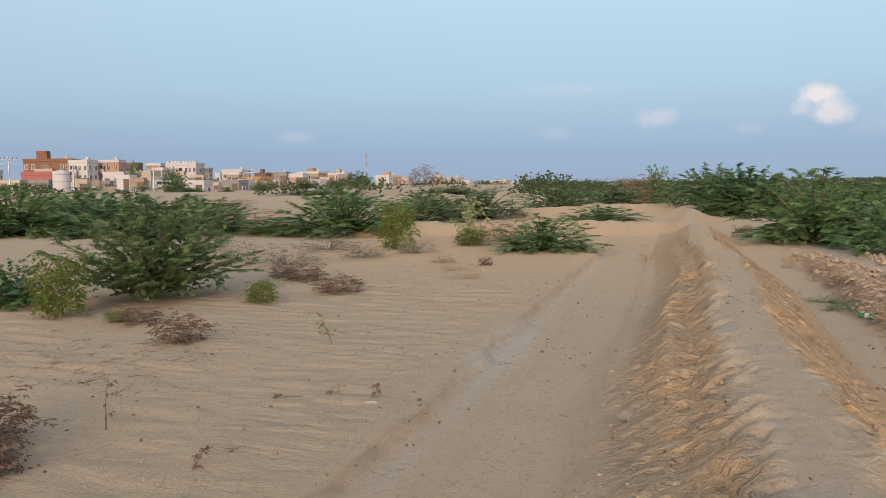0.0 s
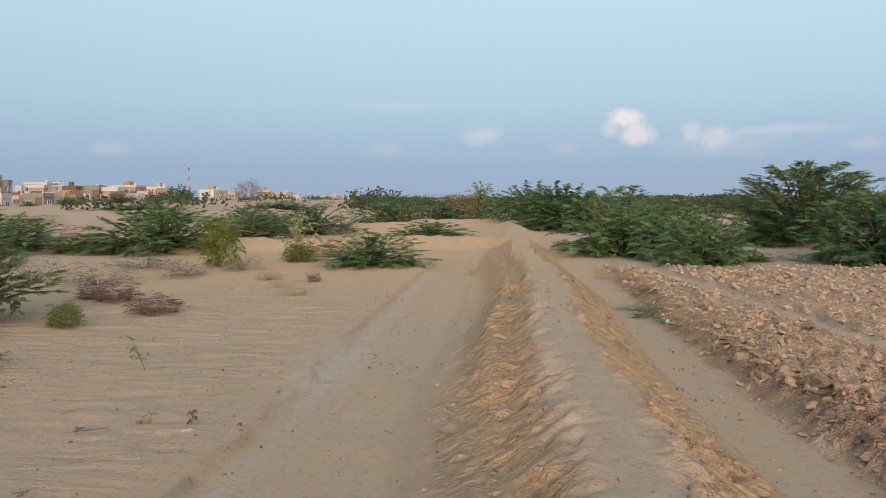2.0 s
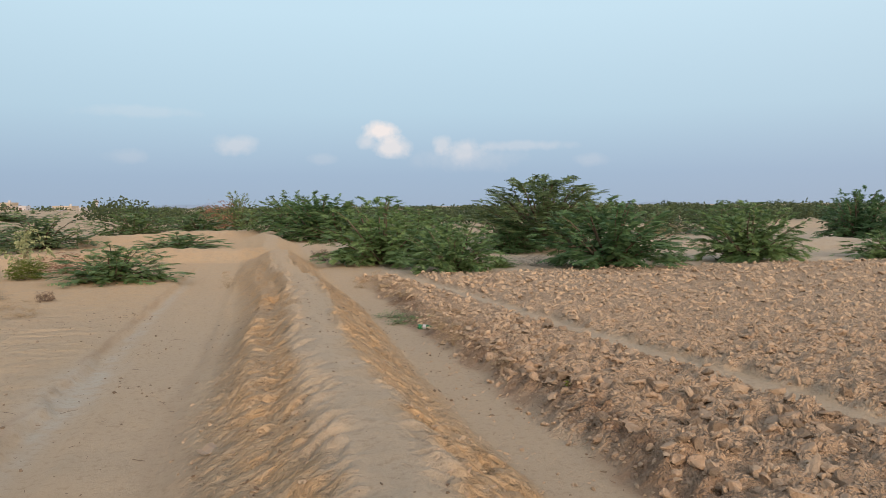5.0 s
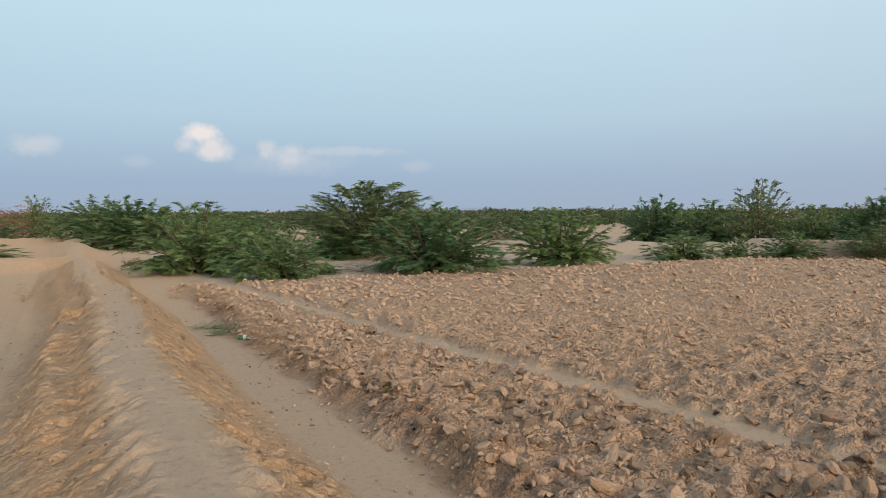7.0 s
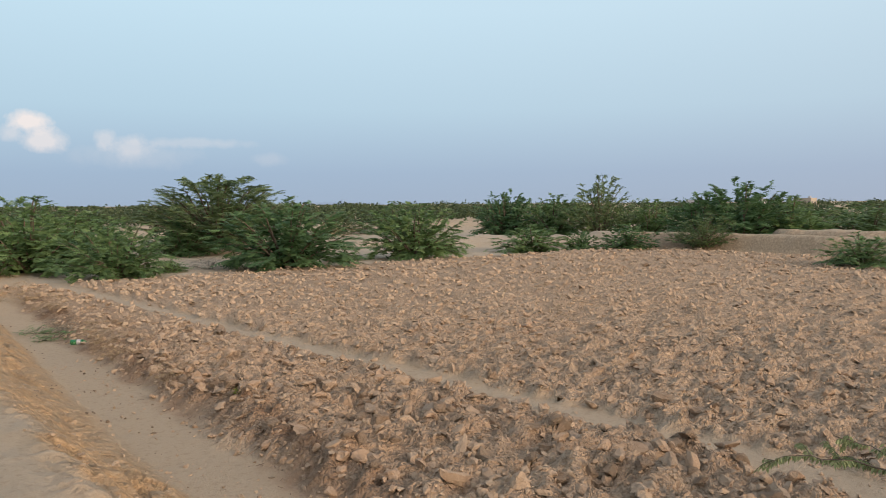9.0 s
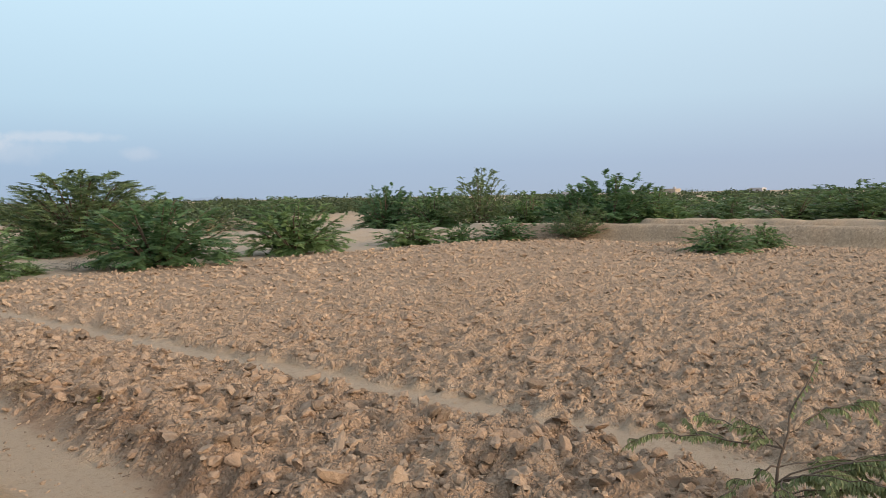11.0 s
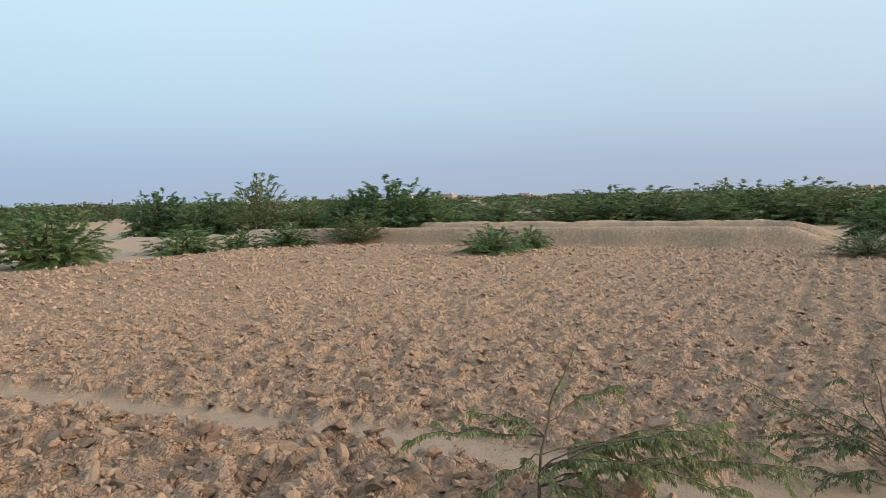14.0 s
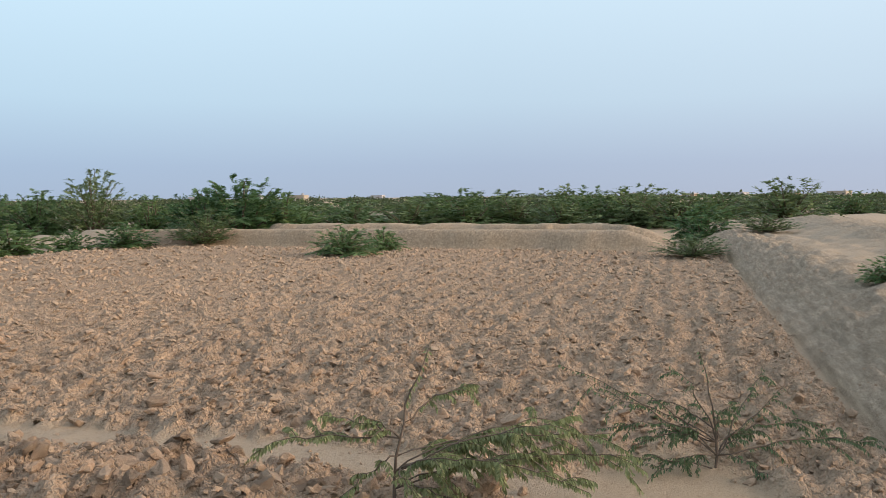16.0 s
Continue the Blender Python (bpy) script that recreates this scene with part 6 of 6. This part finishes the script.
clod_field("bund_crumbs", "crumbs of loose soil on the washed flanks of the bund", 9, 1, 4200, (-1.0, 3.6, 3.1, 12.5), grit_size, flank_keep, M_CLOD)
def toe_keep(x, y):
    return step(-3.0, -2.2, y) * step(-1.5, -1.7, y) * (0.25 + step(0.0, 0.5, fbm(x * 1.5, y * 3, 141, 2)))


clod_field("bank_crumbs", "crumbs of soil in the furrow at the foot of the bund", 10, 1, 3000, (5.0, -3.0, 22.0, -1.5), grit_size, toe_keep, M_CLOD)
clod_field("grit", "dark soil crumbs and small stones scattered on the sand", 8, 1, 3800, (-7.0, 3.5, 3.0, 18.0), grit_size, plain_keep, M_GRIT)


def scattered_twigs(seed, n, box=(-9.5, 4.0, -0.5, 19.0), longest=0.25):
    rnd = random.Random(seed)
    v, f = [], []
    for k in range(n):
        x, y = rnd.uniform(box[0], box[2]), rnd.uniform(box[1], box[3])
        z = zat(x, y)
        a, ln = rnd.uniform(-3.1, 3.1), rnd.uniform(0.04, longest) * rnd.random()
        pts = [(x + math.cos(a) * ln * s, y + math.sin(a) * ln * s + rnd.uniform(-0.01, 0.01), z + 0.006 + rnd.uniform(0, 0.02) * s) for s in (0, 0.5, 1)]
        tube(v, f, pts, 0.0035, 0.002, 3)
    ob = new("fallen_twigs", mesh_from("fallen_twigs", np.array([tuple(q) for q in v]), f, M_DRY))
    return tagged(ob, "thin dry broken twigs lying on the sand", "twigs", kind="stuff")


scattered_twigs(12, 240)
scattered_twigs(13, 260, (-8.6, 6.6, -5.6, 9.0), 0.35)
scattered_twigs(14, 160, (2.75, 5.0, 3.3, 18.0), 0.3)


# ---- single small things on the sand ----
def bottle(x, y):
    root = new("bottle")
    z = zat(x, y)
    root.matrix_basis = pose(x, y, z + 0.045, 90, 0, 62)
    m, ns, ls, b = node_mat("green_plastic")
    b.inputs["Base Color"].default_value, b.inputs["Roughness"].default_value = (0.02, 0.28, 0.10, 1), 0.15
    b.inputs["Transmission Weight"].default_value = 0.5
    prof = [(0.0, 0.036), (0.012, 0.044), (0.09, 0.043), (0.10, 0.041), (0.17, 0.043), (0.19, 0.042), (0.235, 0.022), (0.25, 0.014), (0.275, 0.014)]
    bm = bmesh.new()
    rings = []
    for h, r in prof:
        rings.append([bm.verts.new((r * math.cos(6.2832 * k / 16), r * math.sin(6.2832 * k / 16), h)) for k in range(16)])
    for a, c in zip(rings[:-1], rings[1:]):
        for k in range(16):
            bm.faces.new((a[k], a[(k + 1) % 16], c[(k + 1) % 16], c[k]))
    bm.faces.new(rings[0][::-1])
    bm.faces.new(rings[-1])
    part("body", bm, m, root, smooth=True)
    part("cap", rod((0, 0, 0.2755), (0, 0, 0.295), 0.016, 0.016, 12), M_PAINT["white"], root, "white cap")
    part("wrapper", rod((0, 0, 0.101), (0, 0, 0.165), 0.0455, 0.0455, 16), M_PAINT["white"], root, "pale wrapper")
    tagged(root, "empty green plastic bottle lying in the channel", "bottle")


bottle(2.85, 13.9)


def litter_scrap(x, y, s, turn, paint, words):
    """A crumpled scrap of card."""
    bm = bmesh.new()
    bmesh.ops.create_grid(bm, x_segments=6, y_segments=3, size=0.5)
    for v in bm.verts:
        v.co = Vector((v.co.x * s, v.co.y * s * 0.35, 0.03 * s * math.sin(v.co.x * 9) + 0.25 * s * max(0, v.co.y) + 0.05 * s))
    r = bmesh.ops.extrude_face_region(bm, geom=bm.faces[:])
    bmesh.ops.translate(bm, verts=[e for e in r["geom"] if isinstance(e, bmesh.types.BMVert)], vec=(0, 0, 0.006))
    ob = part("litter_scrap", bm, paint, None)
    ob.matrix_basis = pose(x, y, zat(x, y) - 0.01, 0, 0, turn)
    tagged(ob, words, "litter")


litter_scrap(-0.42, 6.85, 0.26, 62, M_PAINT["wallb"], "weathered scrap of grey-white cardboard on the bund's foot")
litter_scrap(-2.93, 6.95, 0.10, 20, M_PAINT["cream"], "small torn white scrap on the sand")
litter_scrap(-3.05, 6.75, 0.05, 70, M_PAINT["white"], "tiny white scrap on the sand")


def sprig(name, x, y, h, lean, seed, leaf, label, n=7):
    """A thin upright stalk with a few leaves."""
    rnd, nrng = random.Random(seed), np.random.default_rng(seed)
    root = new(name)
    root.matrix_basis = pose(x, y, zat(x, y) - 0.01)
    v, f, tw = [], [], []
    main = limb(rnd, (0, 0, 0), lean[0], lean[1], h, 0.3, 7, 0.12)
    tube(v, f, main, 0.007, 0.002, 5)
    tw.append(main[1:])
    for k in range(n):
        i = rnd.randint(1, 6)
        s = limb(rnd, main[i], rnd.uniform(0, 6.28), rnd.uniform(0.0, 0.8), h * rnd.uniform(0.12, 0.35), 0.4, 4, 0.2)
        tube(v, f, s, 0.003, 0.001, 3)
        tw.append(s)
    st = new("stem", mesh_from("stem", np.array([tuple(q) for q in v]), f, M_BARK, True))
    cv, cf = leafy(tw, seed, 9, 0.05, 0.014)
    lf = new("leaves", mesh_from("leaves", cv, cf, leaf))
    st.parent = lf.parent = root
    tagged(root, label, "plant")


sprig("seedling", -4.55, 9.45, 0.62, (2.6, 0.95), 3, M_LEAF_Y, "small leaning yellow-green seedling on the sand", 9)
sprig("dry_stalk", -5.0, 5.6, 0.48, (0.3, 1.5), 5, M_DRY, "thin dry upright stalk on the sand", 4)
sprig("dry_stalk", -3.6, 4.95, 0.22, (0.8, 1.3), 7, M_DRY, "short dry stalk on the sand", 6)
sprig("dry_stalk", -2.95, 7.1, 0.16, (1.8, 1.2), 8, M_DRY, "short dry twig standing in the sand", 5)
sprig("fallen_branch", -4.1, 6.85, 0.85, (0.55, 0.12), 9, M_DRY, "long thin dead branch lying on the sand", 9)
sprig("seedling", 3.3, 7.9, 0.16, (0.8, 1.2), 11, M_LEAF_Y, "tiny green seedling among clods", 5)
